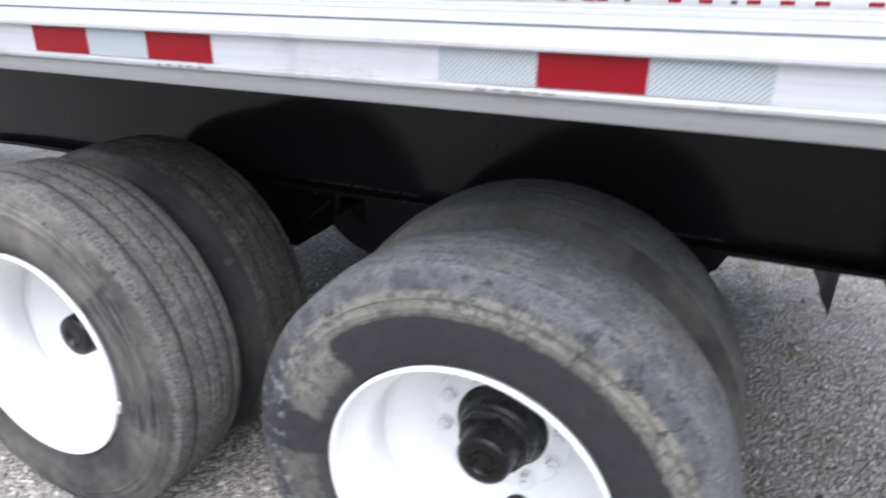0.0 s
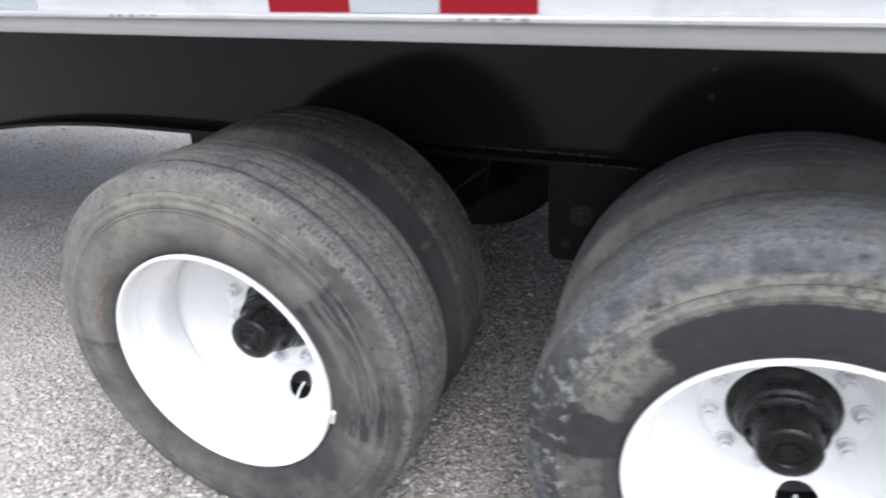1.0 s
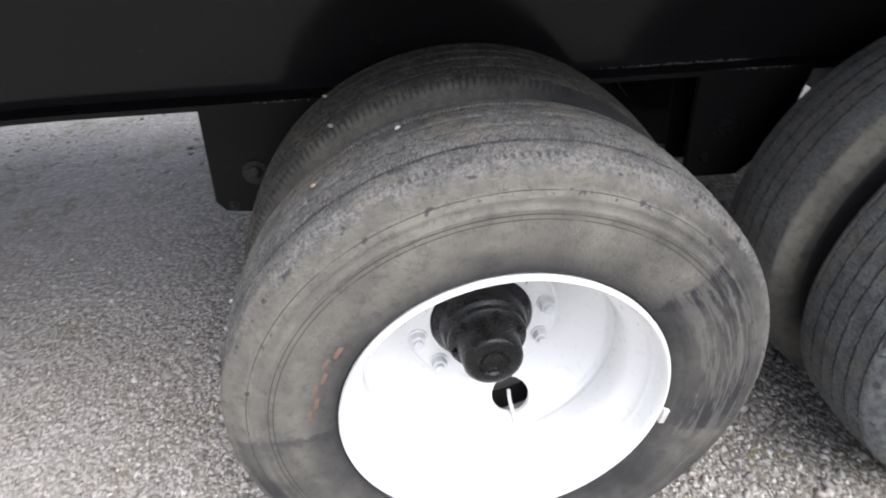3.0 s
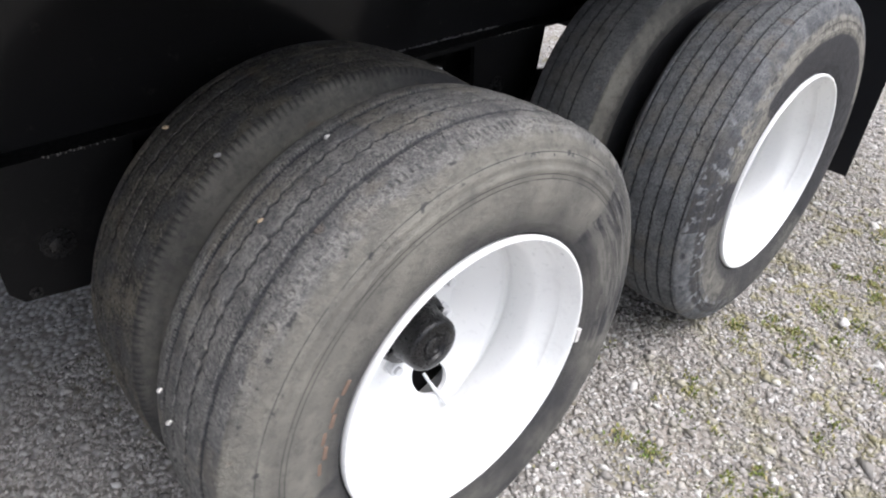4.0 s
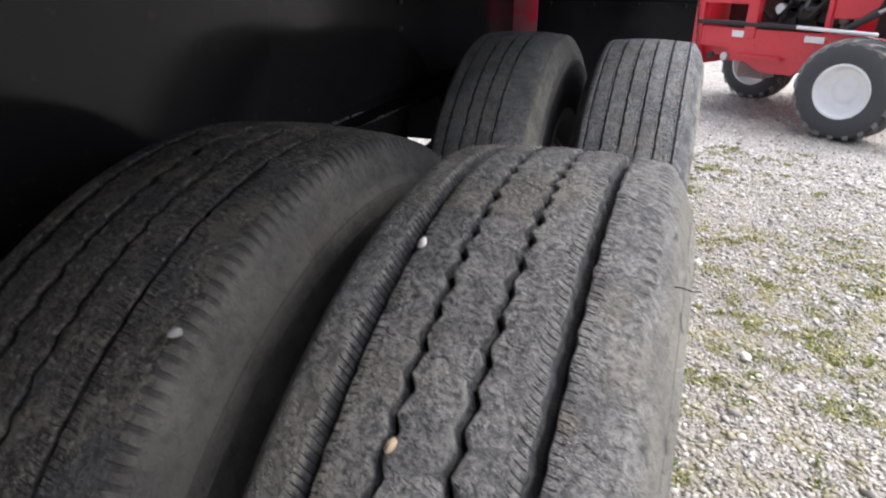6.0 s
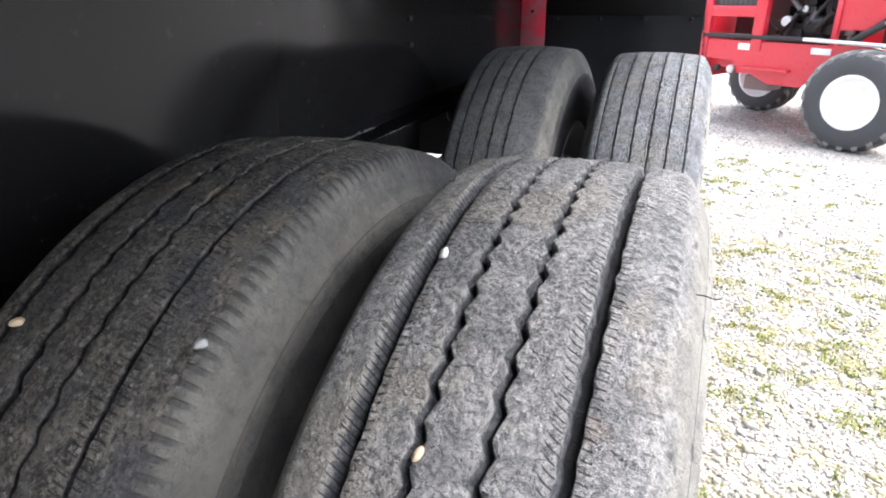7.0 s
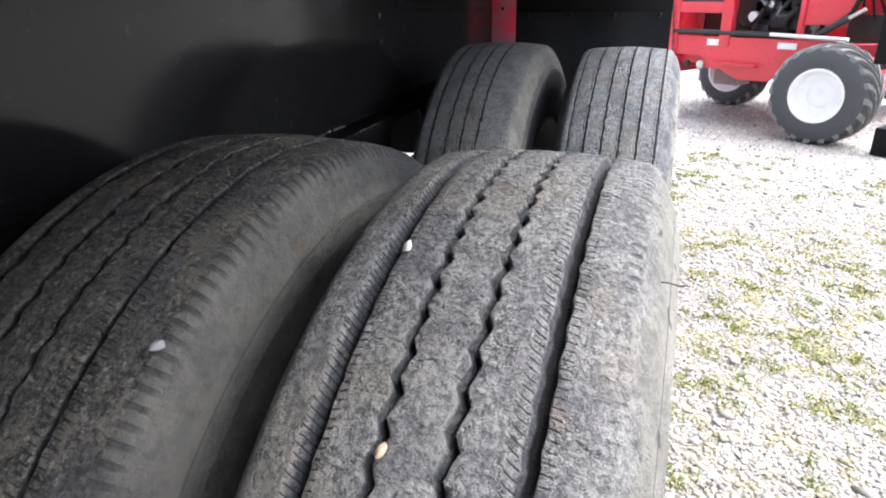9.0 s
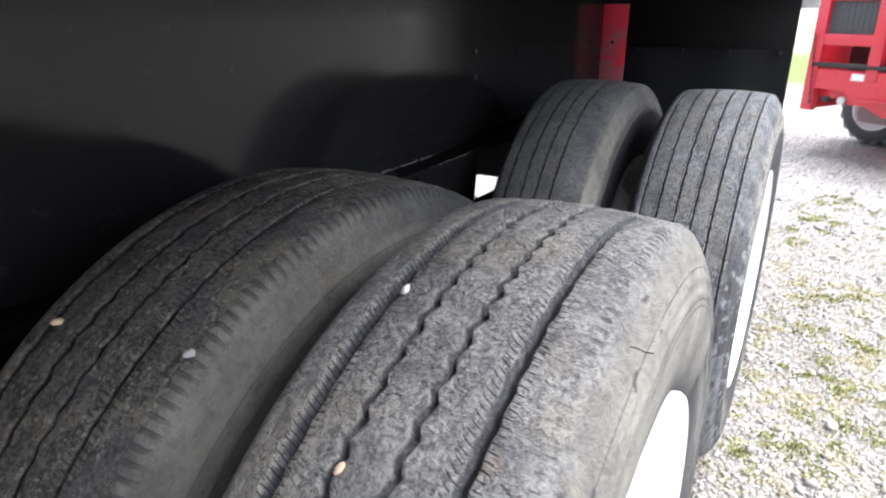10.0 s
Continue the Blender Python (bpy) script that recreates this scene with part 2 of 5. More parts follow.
    height = g.add(height, g.mul(g.mul(g.add(g.mul(coarse, 0.65), g.mul(blot, 0.35)), rough_zone), 2.0 * (0.5 + 0.5 * mottle)))
    height = g.add(height, g.mul(slit, -1.2))
    height = g.add(height, g.mul(crack, -1.1))
    height = g.add(height, g.mul(g.mul(g.add(hollow, g.mul(chip, -0.7)), on_top), -0.14 - 0.20 * cuts))
    # rows of fine teeth cut into the groove's edges: from, to, count round the tyre, slant, hook
    for ya, yb, count, slant, hook in teeth:
        up = g.add(y, -ya)
        saw = g.add(g.add(g.mul(turn, count / 6.2832), g.mul(up, slant)), g.mul(g.mul(up, up), hook))
        saw = g.math("FRACT", g.add(saw, g.mul(blot, 0.35)))
        tooth = g.mul(g.step(g.math("ABSOLUTE", g.add(saw, -0.5)), 0.15, 0.06), g.band(g.add(y, g.mul(g.add(coarse, -0.5), 0.005)), ya, yb, 0.0012))
        height = g.add(height, g.mul(tooth, -1.9))
        col = g.mix(g.mul(tooth, 0.62), col, (0.026, 0.026, 0.028))
    if nicks:
        flat = g.mul(g.add(y, -0.127), nicks[5])
        lug = g.math("SINE", g.add(g.add(g.mul(turn, nicks[2]), g.mul(flat, nicks[3])), g.mul(mid, 1.6)))
        lug = g.mul(g.step(lug, 0.0, 0.8), g.band(g.add(flat, g.mul(g.add(blot, -0.5), 0.006)), nicks[0], nicks[1], 0.003))
        lug = g.mul(lug, g.step(g.add(g.noise(s, 7.0, 2.0), g.mul(turn, nicks[6])), 0.24, 0.46, 0.25, 1.0))
        height = g.add(height, g.mul(lug, -1.3))
        col = g.mix(g.mul(lug, nicks[4]), col, (0.038, 0.038, 0.040))
    comb_wave = g.math("SINE", g.mul(turn, comb[0]))
    near = 0.0
    for c in grooves:
        near = g.math("MAXIMUM", near, g.step(g.math("ABSOLUTE", g.add(y, -c)), comb[1], comb[1] + 0.0025, 1.0, 0.0))
    near = g.mul(near, on_top) if grooves else near
    height = g.add(height, g.mul(g.mul(near, g.step(comb_wave, comb[2] + 0.40, comb[2] + 0.05)), 1.2))
    if grooves:
        col = g.mix(g.mul(g.mul(near, g.step(comb_wave, comb[2], min(comb[2] + 0.50, 0.99))), 0.30), col, (0.025, 0.025, 0.027))
    return g.done(col, g.step(mid, 0.3, 0.7, 0.70, 0.92), 0.0, g.bump(height, 1.0, 0.0044), 0.32)


GROOVES_A = (0.063, 0.1105, 0.155, 0.1985)
GROOVES_I = (0.0445, 0.096, 0.1385, 0.184)
GROOVES_C = (0.030, 0.069, 0.1075, 0.1455, 0.1845)
GROOVES_D = (0.047, 0.088, 0.124, 0.161)
M = {}
# last patch: shoulder dust plus open-sky brightness put into its tan
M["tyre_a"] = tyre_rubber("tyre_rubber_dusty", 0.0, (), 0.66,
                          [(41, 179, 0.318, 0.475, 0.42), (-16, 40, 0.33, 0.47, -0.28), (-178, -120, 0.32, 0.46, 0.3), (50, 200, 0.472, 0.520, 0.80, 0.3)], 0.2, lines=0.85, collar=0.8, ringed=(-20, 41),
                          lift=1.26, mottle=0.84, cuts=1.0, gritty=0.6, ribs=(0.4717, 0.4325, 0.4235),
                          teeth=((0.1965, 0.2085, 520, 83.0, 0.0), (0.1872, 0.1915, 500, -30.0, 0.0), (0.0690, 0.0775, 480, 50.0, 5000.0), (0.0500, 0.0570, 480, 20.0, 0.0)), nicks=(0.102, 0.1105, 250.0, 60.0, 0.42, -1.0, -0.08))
# front inner tyre: the deck's shade is put into its darker rubber
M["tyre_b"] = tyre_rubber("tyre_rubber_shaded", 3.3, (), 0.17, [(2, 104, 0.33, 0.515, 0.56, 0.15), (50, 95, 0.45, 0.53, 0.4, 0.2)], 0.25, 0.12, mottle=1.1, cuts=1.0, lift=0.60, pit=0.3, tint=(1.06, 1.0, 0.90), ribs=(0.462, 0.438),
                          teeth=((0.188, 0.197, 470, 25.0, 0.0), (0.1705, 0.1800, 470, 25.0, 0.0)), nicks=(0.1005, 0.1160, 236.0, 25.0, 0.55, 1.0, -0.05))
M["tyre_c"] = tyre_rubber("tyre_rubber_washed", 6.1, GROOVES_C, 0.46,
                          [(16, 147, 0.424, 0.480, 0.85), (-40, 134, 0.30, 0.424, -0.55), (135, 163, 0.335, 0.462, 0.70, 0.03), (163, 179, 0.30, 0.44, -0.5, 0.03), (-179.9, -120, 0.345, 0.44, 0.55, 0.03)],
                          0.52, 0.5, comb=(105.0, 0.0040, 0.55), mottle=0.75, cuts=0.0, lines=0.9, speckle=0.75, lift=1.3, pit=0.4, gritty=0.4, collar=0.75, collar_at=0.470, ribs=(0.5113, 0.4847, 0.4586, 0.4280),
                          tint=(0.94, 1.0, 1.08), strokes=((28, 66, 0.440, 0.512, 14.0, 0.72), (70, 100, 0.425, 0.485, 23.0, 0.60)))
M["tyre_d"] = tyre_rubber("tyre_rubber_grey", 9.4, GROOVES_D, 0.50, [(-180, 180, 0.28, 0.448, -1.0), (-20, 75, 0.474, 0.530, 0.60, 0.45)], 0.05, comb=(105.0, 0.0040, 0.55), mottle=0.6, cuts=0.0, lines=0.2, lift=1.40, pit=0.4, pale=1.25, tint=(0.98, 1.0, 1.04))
# far inner tyres: shade under the trailer put into a near-black rubber
M["tyre_far"] = plain("shadow_tyre_rubber", (0.022, 0.022, 0.023), 0.85, scale=20.0, dirt=(0.05, 0.048, 0.045), dirty=0.3, specular=0.2)
M["wheel_white"] = plain("white_wheel_paint", (0.80, 0.805, 0.795), 0.32, wear=0.10, scale=6.0, dirt=(0.33, 0.33, 0.33), dirty=0.10, coat=(0.3, 0.15), bump=0.05)
# inner wheels: shade between the duals put into a greyer paint
M["wheel_inner"] = plain("shade_grey_wheel_paint", (0.30, 0.295, 0.285), 0.6, scale=12.0, dirty=0.4)
M["nut_white"] = plain("overpainted_steel", (0.74, 0.745, 0.75), 0.4, wear=0.3, scale=60.0, dirty=0.15, dirt=(0.4, 0.4, 0.4))
M["hub_black"] = plain("black_hub_paint", (0.007, 0.007, 0.0075), 0.28, wear=0.3, dirt=(0.035, 0.033, 0.03), dirty=0.2, scale=20.0, specular=0.38)
M["steel"] = plain("bare_steel", (0.55, 0.55, 0.54), 0.35, 0.9, wear=0.3, scale=40.0)
M["weight_grey"] = plain("lead_grey", (0.62, 0.60, 0.58), 0.6, 0.0, wear=0.4, scale=60.0)


def web_paint():
    g = Graph("black_gloss_paint")
    v = g.coords()
    broad, fine = g.noise(v, 2.2, 3.0), g.noise(v, 90.0, 3.0)
    specks = g.step(g.cells(v, 34.0), 0.06, 0.03)
    keep = g.step(g.noise(v, 7.0, 2.0), 0.62, 0.70)
    col = g.mix(g.mul(broad, 0.5), (0.0100, 0.0100, 0.0108), (0.0132, 0.0130, 0.0129))
    col = g.mix(g.mul(g.mul(specks, keep), 0.6), col, (0.16, 0.155, 0.15))
    col = g.mix(g.mul(g.step(g.noise(v, 31.0, 4.0), 0.64, 0.74), 0.25), col, (0.05, 0.046, 0.042))
    x, y, z = g.xyz(v)
    scratch = g.mul(g.step(g.noise(g.join(g.mul(x, 70.0), 0.0, g.mul(z, 4.0)), 1.0, 3.0), 0.70, 0.73), g.step(g.noise(v, 4.0, 2.0), 0.55, 0.66))
    col = g.mix(g.mul(scratch, 0.35), col, (0.10, 0.10, 0.10))
    return g.done(col, g.step(g.noise(v, 5.0, 3.0), 0.3, 0.7, 0.10, 0.16), 0.0, g.bump(g.noise(v, 3.0, 2.0), 0.05, 0.01), 0.17)


def aluminium(name, tone, metal, rough, smeared=0.75):
    g = Graph(name)
    v = g.coords()
    x, y, z = g.xyz(v)
    streak = g.noise(g.join(g.mul(x, 3.0), g.mul(y, 90.0), g.mul(z, 120.0)), 1.0, 5.0)
    blot, fine = g.noise(v, 9.0, 4.0), g.noise(v, 160.0, 3.0)
    col = g.mix(g.step(streak, 0.35, 0.7), tuple(c * 0.89 for c in tone), tone)
    col = g.mix(g.mul(g.step(blot, 0.55, 0.72), 0.35), col, tuple(c * 0.55 for c in tone))
    col = g.mix(g.mul(g.step(g.noise(g.join(g.mul(x, 6.0), g.mul(y, 40.0), g.mul(z, 60.0)), 1.0, 4.0), 0.68, 0.74), 0.35), col, (0.34, 0.33, 0.32))
    smear = g.mul(g.step(g.noise(g.join(g.mul(x, 5.0), g.mul(y, 9.0), g.mul(z, 13.0)), 1.0, 5.0, 0.7), 0.54, 0.68), g.step(g.noise(v, 60.0, 4.0), 0.35, 0.60))
    col = g.mix(g.mul(smear, smeared), col, (0.30, 0.285, 0.265))
    nicks = g.mul(g.step(g.cells(g.join(g.mul(x, 0.6), y, z), 55.0), 0.10, 0.05), g.step(g.noise(v, 2.5, 2.0), 0.52, 0.60))
    col = g.mix(g.mul(nicks, 0.6), col, (0.16, 0.15, 0.14))
    return g.done(col, g.step(fine, 0.2, 0.8, rough - 0.1, rough + 0.15), metal, g.bump(g.add(streak, g.mul(fine, 0.4)), 0.12, 0.002))


def tape(name, a, b, lattice):
    g = Graph(name)
    x, y, z = g.xyz(g.coords())
    u = g.math("ABSOLUTE", g.math("SINE", g.mul(g.add(x, z), 410.0)))
    w = g.math("ABSOLUTE", g.math("SINE", g.mul(g.add(x, g.mul(z, -1.0)), 410.0)))
    net = g.step(g.math("MAXIMUM", u, w), 0.88, 0.99)
    dirt = g.step(g.noise(g.join(g.mul(x, 30.0), y, g.mul(z, 160.0)), 1.0, 4.0), 0.66, 0.74)
    col = g.mix(g.mul(net, lattice), a, b)
    col = g.mix(g.mul(dirt, 0.25), col, tuple(c * 0.35 for c in a))
    return g.done(col, 0.35, 0.0, None, 0.2)


def faded_red():
    """Old red paint, pale and dusty in broad patches."""
    g = Graph("faded_red_paint")
    v = g.coords()
    fade = g.step(g.add(g.mul(g.noise(v, 9.0, 3.0), 0.75), g.mul(g.noise(v, 70.0, 3.0), 0.25)), 0.44, 0.58)
    col = g.mix(fade, (0.74, 0.035, 0.085), (0.42, 0.13, 0.155))
    return g.done(col, g.step(g.noise(v, 30.0, 3.0), 0.3, 0.7, 0.35, 0.6), 0.0, g.bump(g.noise(v, 120.0, 3.0), 0.2, 0.001))


M["web"] = web_paint()
M["frame_black"] = plain("black_frame_paint", (0.005, 0.005, 0.0053), 0.45, wear=0.3, dirt=(0.030, 0.028, 0.026), dirty=0.2, scale=9.0, specular=0.16)
M["weld"] = plain("weld_bead", (0.16, 0.155, 0.15), 0.30, 0.5, scale=90.0, dirty=0.2, bump=0.6)
M["rail"] = aluminium("rail_aluminium", (0.57, 0.575, 0.585), 0.22, 0.42, 0.30)
M["rail_low"] = aluminium("rail_aluminium_dull", (0.42, 0.425, 0.425), 0.25, 0.5)
M["deck"] = aluminium("deck_aluminium", (0.53, 0.53, 0.535), 0.15, 0.45)
M["tape_red"] = tape("reflective_tape_red", (0.215, 0.004, 0.010), (0.27, 0.010, 0.018), 0.25)
M["tape_white"] = tape("reflective_tape_silver", (0.27, 0.295, 0.31), (0.50, 0.53, 0.54), 1.0)
M["rubber_flap"] = plain("black_flap_rubber", (0.017, 0.018, 0.022), 0.42, wear=0.3, dirt=(0.05, 0.05, 0.05), dirty=0.25, scale=7.0)
M["red_plate"] = faded_red()
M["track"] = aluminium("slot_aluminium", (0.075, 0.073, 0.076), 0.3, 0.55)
M["scuff"] = plain("scuffed_grey_paper", (0.22, 0.215, 0.205), 0.7, wear=0.4, scale=120.0, dirty=0.3)
M["letter"] = plain("raised_rubber_letter", (0.17, 0.115, 0.085), 0.85, scale=40.0)
M["amber"] = plain("amber_lens", (0.75, 0.26, 0.02), 0.2, dirty=0.05)


def soil(g, v):
    """Brown fines washed over the stone, thickest about the rear axle and the open yard beside it."""
    x, y, z = g.xyz(v)
    dx, dy = g.mul(g.add(x, -1.65), 0.60), g.mul(g.add(y, -0.15), 0.75)
    near = g.step(g.add(g.mul(dx, dx), g.mul(dy, dy)), 1.1, 0.1)
    patchy = g.add(g.mul(g.noise(v, 1.7, 4.0), 0.6), g.mul(g.noise(v, 9.0, 4.0), 0.4))
    return g.mul(g.math("ADD", g.mul(near, 0.50), g.step(patchy, 0.45, 0.64, 0.0, 0.45), clamp=True), g.step(x, -0.5, 0.6, 0.15, 0.85))


def gravel_ground():
    g = Graph("gravel_ground")
    v = g.where()
    x, y, z = g.xyz(v)
    chips = g.node("ShaderNodeTexVoronoi")
    g.put(chips.inputs["Vector"], v)
    chips.inputs["Scale"].default_value = 52.0
    ragged = g.add(x, g.mul(g.add(g.noise(v, 0.9, 4.0), -0.5), 1.3))
    tone = g.xyz(chips.outputs["Color"])[0]
    col = g.ramp(tone, (0.0, (0.25, 0.232, 0.213)), (0.35, (0.36, 0.34, 0.315)), (0.7, (0.45, 0.43, 0.405)), (1.0, (0.58, 0.57, 0.55)))
    col = g.mix(g.step(chips.outputs["Distance"], 0.40, 0.85), col, (0.21, 0.193, 0.170))
    # ground paler towards the nose: sky fill painted into its colour
    col = g.mix(g.step(ragged, -0.4, -1.3, 0.0, 0.45), col, (0.60, 0.57, 0.53))
    col = g.mix(g.mul(soil(g, v), 0.75), col, (0.190, 0.165, 0.138))
    broad, mid = g.noise(v, 0.55, 4.0), g.noise(v, 2.4, 4.0)
    col = g.mix(g.mul(g.step(g.add(g.mul(broad, 0.6), g.mul(mid, 0.4)), 0.50, 0.62), 0.40), col, (0.33, 0.285, 0.235))
    moss = g.mul(g.step(g.noise(v, 3.4, 3.0), 0.50, 0.66), g.step(g.noise(v, 19.0, 4.0), 0.42, 0.60))
    moss = g.mul(moss, g.step(x, 4.6, 2.6, 0.1, 1.0))
    col = g.mix(g.mul(moss, 0.5), col, (0.215, 0.195, 0.085))
    far = g.math("MAXIMUM", x, g.mul(y, 0.8))
    lawn = g.mul(g.step(y, -5.0, -1.5), g.step(g.add(far, g.mul(g.noise(v, 0.8, 3.0), 3.0)), 12.5, 14.0))
    grass = g.mix(g.noise(v, 6.0, 5.0), (0.10, 0.16, 0.035), (0.22, 0.25, 0.09))
    field = g.mix(g.step(far, 19.0, 24.0), grass, (0.42, 0.37, 0.27))
    col = g.mix(lawn, col, field)
    height = g.mul(g.step(chips.outputs["Distance"], 0.1, 0.8, 1.0, 0.0), 1.0)
    return g.done(col, 0.9, 0.0, g.bump(height, 0.8, 0.008), 0.25)


def stone_mat(name):
    g = Graph(name)
    v = g.coords()
    rnd = g.node("ShaderNodeNewGeometry").outputs["Random Per Island"]
    stops = [(0.0, (0.19, 0.180, 0.166)), (0.22, (0.32, 0.303, 0.282)), (0.5, (0.43, 0.410, 0.385)), (0.70, (0.48, 0.450, 0.418)), (0.90, (0.58, 0.565, 0.535)), (1.0, (0.74, 0.73, 0.70))]
    col = g.ramp(rnd, *stops)
    col = g.mix(g.mul(g.step(g.noise(v, 160.0, 3.0), 0.5, 0.7), 0.3), col, (0.16, 0.14, 0.115))
    w = g.where()
    x, y, z = g.xyz(w)
    x = g.add(x, g.mul(g.add(g.noise(w, 0.9, 4.0), -0.5), 1.3))
    open_yard = g.mul(g.mul(g.step(x, 0.3, 1.4), g.step(x, 4.2, 2.4, 0.2, 1.0)), g.step(y, 0.25, -0.1))
    moss = g.mul(g.mul(g.step(g.noise(w, 2.6, 3.0), 0.36, 0.52), g.step(g.noise(w, 11.0, 4.0), 0.47, 0.58)), open_yard)
    # chips there are lightened likewise, in place of light from the far side
    col = g.mix(g.step(x, -0.4, -1.3, 0.0, 0.45), col, (0.60, 0.57, 0.53))
    col = g.mix(g.mul(soil(g, w), 0.42), col, (0.200, 0.180, 0.148))
    col = g.mix(g.mul(moss, 0.74), col, (0.265, 0.240, 0.090))
    return g.done(col, 0.88, 0.0, g.bump(g.noise(v, 260.0, 3.0), 0.4, 0.002), 0.3)


def blade_mat():
    g = Graph("grass_blades")
    rnd = g.node("ShaderNodeNewGeometry").outputs["Random Per Island"]
    col = g.ramp(rnd, (0.0, (0.110, 0.160, 0.040)), (0.40, (0.190, 0.220, 0.062)), (0.74, (0.300, 0.280, 0.105)), (1.0, (0.42, 0.35, 0.20)))
    return g.done(col, 0.7, 0.0, None, 0.25)


M["ground"] = gravel_ground()
M["stone"] = stone_mat("crushed_stone")
M["blade"] = blade_mat()
M["pebble_white"] = plain("white_pebble", (0.62, 0.60, 0.57), 0.8, scale=150.0, dirty=0.2)
M["pebble_grey"] = plain("grey_pebble", (0.27, 0.265, 0.26), 0.8, scale=150.0, dirty=0.3)
M["pebble_tan"] = plain("tan_pebble", (0.52, 0.40, 0.27), 0.8, scale=150.0, dirty=0.2)
M["straw"] = plain("dry_straw", (0.42, 0.36, 0.22), 0.7, scale=80.0)
M["red"] = plain("red_machine_paint", (0.60, 0.026, 0.046), 0.32, wear=0.15, scale=5.0, dirty=0.06, coat=(0.4, 0.12))
M["engine"] = plain("dark_engine_metal", (0.035, 0.034, 0.034), 0.5, 0.4, wear=0.5, scale=16.0, dirty=0.4)
M["grey_box"] = plain("grey_plastic", (0.12, 0.13, 0.145), 0.45, scale=6.0)
M["pink_box"] = plain("dusty_grey_box", (0.30, 0.25, 0.25), 0.6, scale=8.0)
M["label_white"] = plain("white_label", (0.80, 0.80, 0.80), 0.5, dirty=0.05, wear=0.05)
# lugs: dust, and some of the light on the tread, in the tone
M["machine_tyre"] = plain("dusty_lit_lug_rubber", (0.20, 0.198, 0.19), 0.85, wear=0.4, scale=10.0, dirt=(0.20, 0.18, 0.15), dirty=0.7)
M["machine_wall"] = plain("black_sidewall_rubber", (0.066, 0.067, 0.070), 0.8, wear=0.3, scale=8.0, dirt=(0.10, 0.095, 0.085), dirty=0.4)
M["machine_rim"] = plain("white_rim_paint", (0.80, 0.80, 0.80), 0.4, wear=0.1, dirty=0.12)
M["mesh_grey"] = plain("grey_grille", (0.07, 0.07, 0.072), 0.6, scale=60.0)
M["silver"] = plain("silver_bar", (0.72, 0.72, 0.74), 0.35, 0.4, dirty=0.05)


# ---- building helpers ----
def mesh_of(name, verts, faces, material=None, smooth=True, sharp=35.0):
    me = bpy.data.meshes.new(name)
    me.from_pydata([tuple(map(float, v)) for v in verts], [], faces)
    if material:
        me.materials.append(material)
    if smooth:
        me.shade_smooth()
        me.set_sharp_from_angle(angle=radians(sharp))
    me.update()
    return me


def mesh_from_bm(name, bm, material=None, smooth=True, sharp=35.0):
    bmesh.ops.recalc_face_normals(bm, faces=bm.faces)
    me = bpy.data.meshes.new(name)
    bm.to_mesh(me)
    bm.free()
    if material:
        me.materials.append(material)
    if smooth:
        me.shade_smooth()
        me.set_sharp_from_angle(angle=radians(sharp))
    return me


def part(name, shape, material, parent=None, label="", m=None):
    """Links a bmesh or a mesh as one mesh object under a thing or a part."""
    me = shape if isinstance(shape, bpy.types.Mesh) else mesh_from_bm(name, shape, material)
    ob = new(name, me)
    ob.parent = parent
    if m is not None:
        ob.matrix_basis = m
    return tagged(ob, label) if label else ob


def thing(name, label, category, m=None, group="", kind=""):
    ob = new(name)
    if m is not None:
        ob.matrix_basis = m
    return tagged(ob, label, category, group, kind)


def box(x0, x1, y0, y1, z0, z1, bevel=0.003, bm=None, turn=None, segments=2):
    bm = bm or bmesh.new()
    made = bmesh.ops.create_cube(bm, size=1.0)["verts"]
    m = Matrix.Translation(((x0 + x1) / 2, (y0 + y1) / 2, (z0 + z1) / 2)) @ (turn or Matrix()) @ Matrix.Diagonal((x1 - x0, y1 - y0, z1 - z0, 1))
    bmesh.ops.transform(bm, matrix=m, verts=made)
    if bevel:
        edges = list({e for v in made for e in v.link_edges})
        bmesh.ops.bevel(bm, geom=edges, offset=bevel, segments=segments, profile=0.6, affect="EDGES")
    return bm


def tube(a, b, r, bm=None, seg=16, r2=None, bevel=0.0):
    """A round bar from a to b."""
    bm = bm or bmesh.new()
    a, b = Vector(a), Vector(b)
    made = bmesh.ops.create_cone(bm, cap_ends=True, segments=seg, radius1=r, radius2=r if r2 is None else r2, depth=(b - a).length)["verts"]
    bmesh.ops.transform(bm, matrix=Matrix.Translation((a + b) / 2) @ (b - a).to_track_quat("Z", "Y").to_matrix().to_4x4(), verts=made)
    if bevel:
        caps = [e for e in {e for v in made for e in v.link_edges} if len(e.link_faces) == 2 and e.calc_face_angle(0) > 1.0]
        bmesh.ops.bevel(bm, geom=caps, offset=bevel, segments=2, profile=0.6, affect="EDGES")
    return bm


def plate(points, y0, y1, bevel=0.002, bm=None):
    """An upright plate: an outline in x and z, from y0 to y1."""
    bm = bm or bmesh.new()
    low = [bm.verts.new((x, y0, z)) for x, z in points]
    high = [bm.verts.new((x, y1, z)) for x, z in points]
    n = len(points)
    faces = [bm.faces.new(low), bm.faces.new(high[::-1])]
    faces += [bm.faces.new((low[i], high[i], high[(i + 1) % n], low[(i + 1) % n])) for i in range(n)]
    if bevel:
        bmesh.ops.bevel(bm, geom=list({e for f in faces for e in f.edges}), offset=bevel, segments=1, affect="EDGES")
    return bm


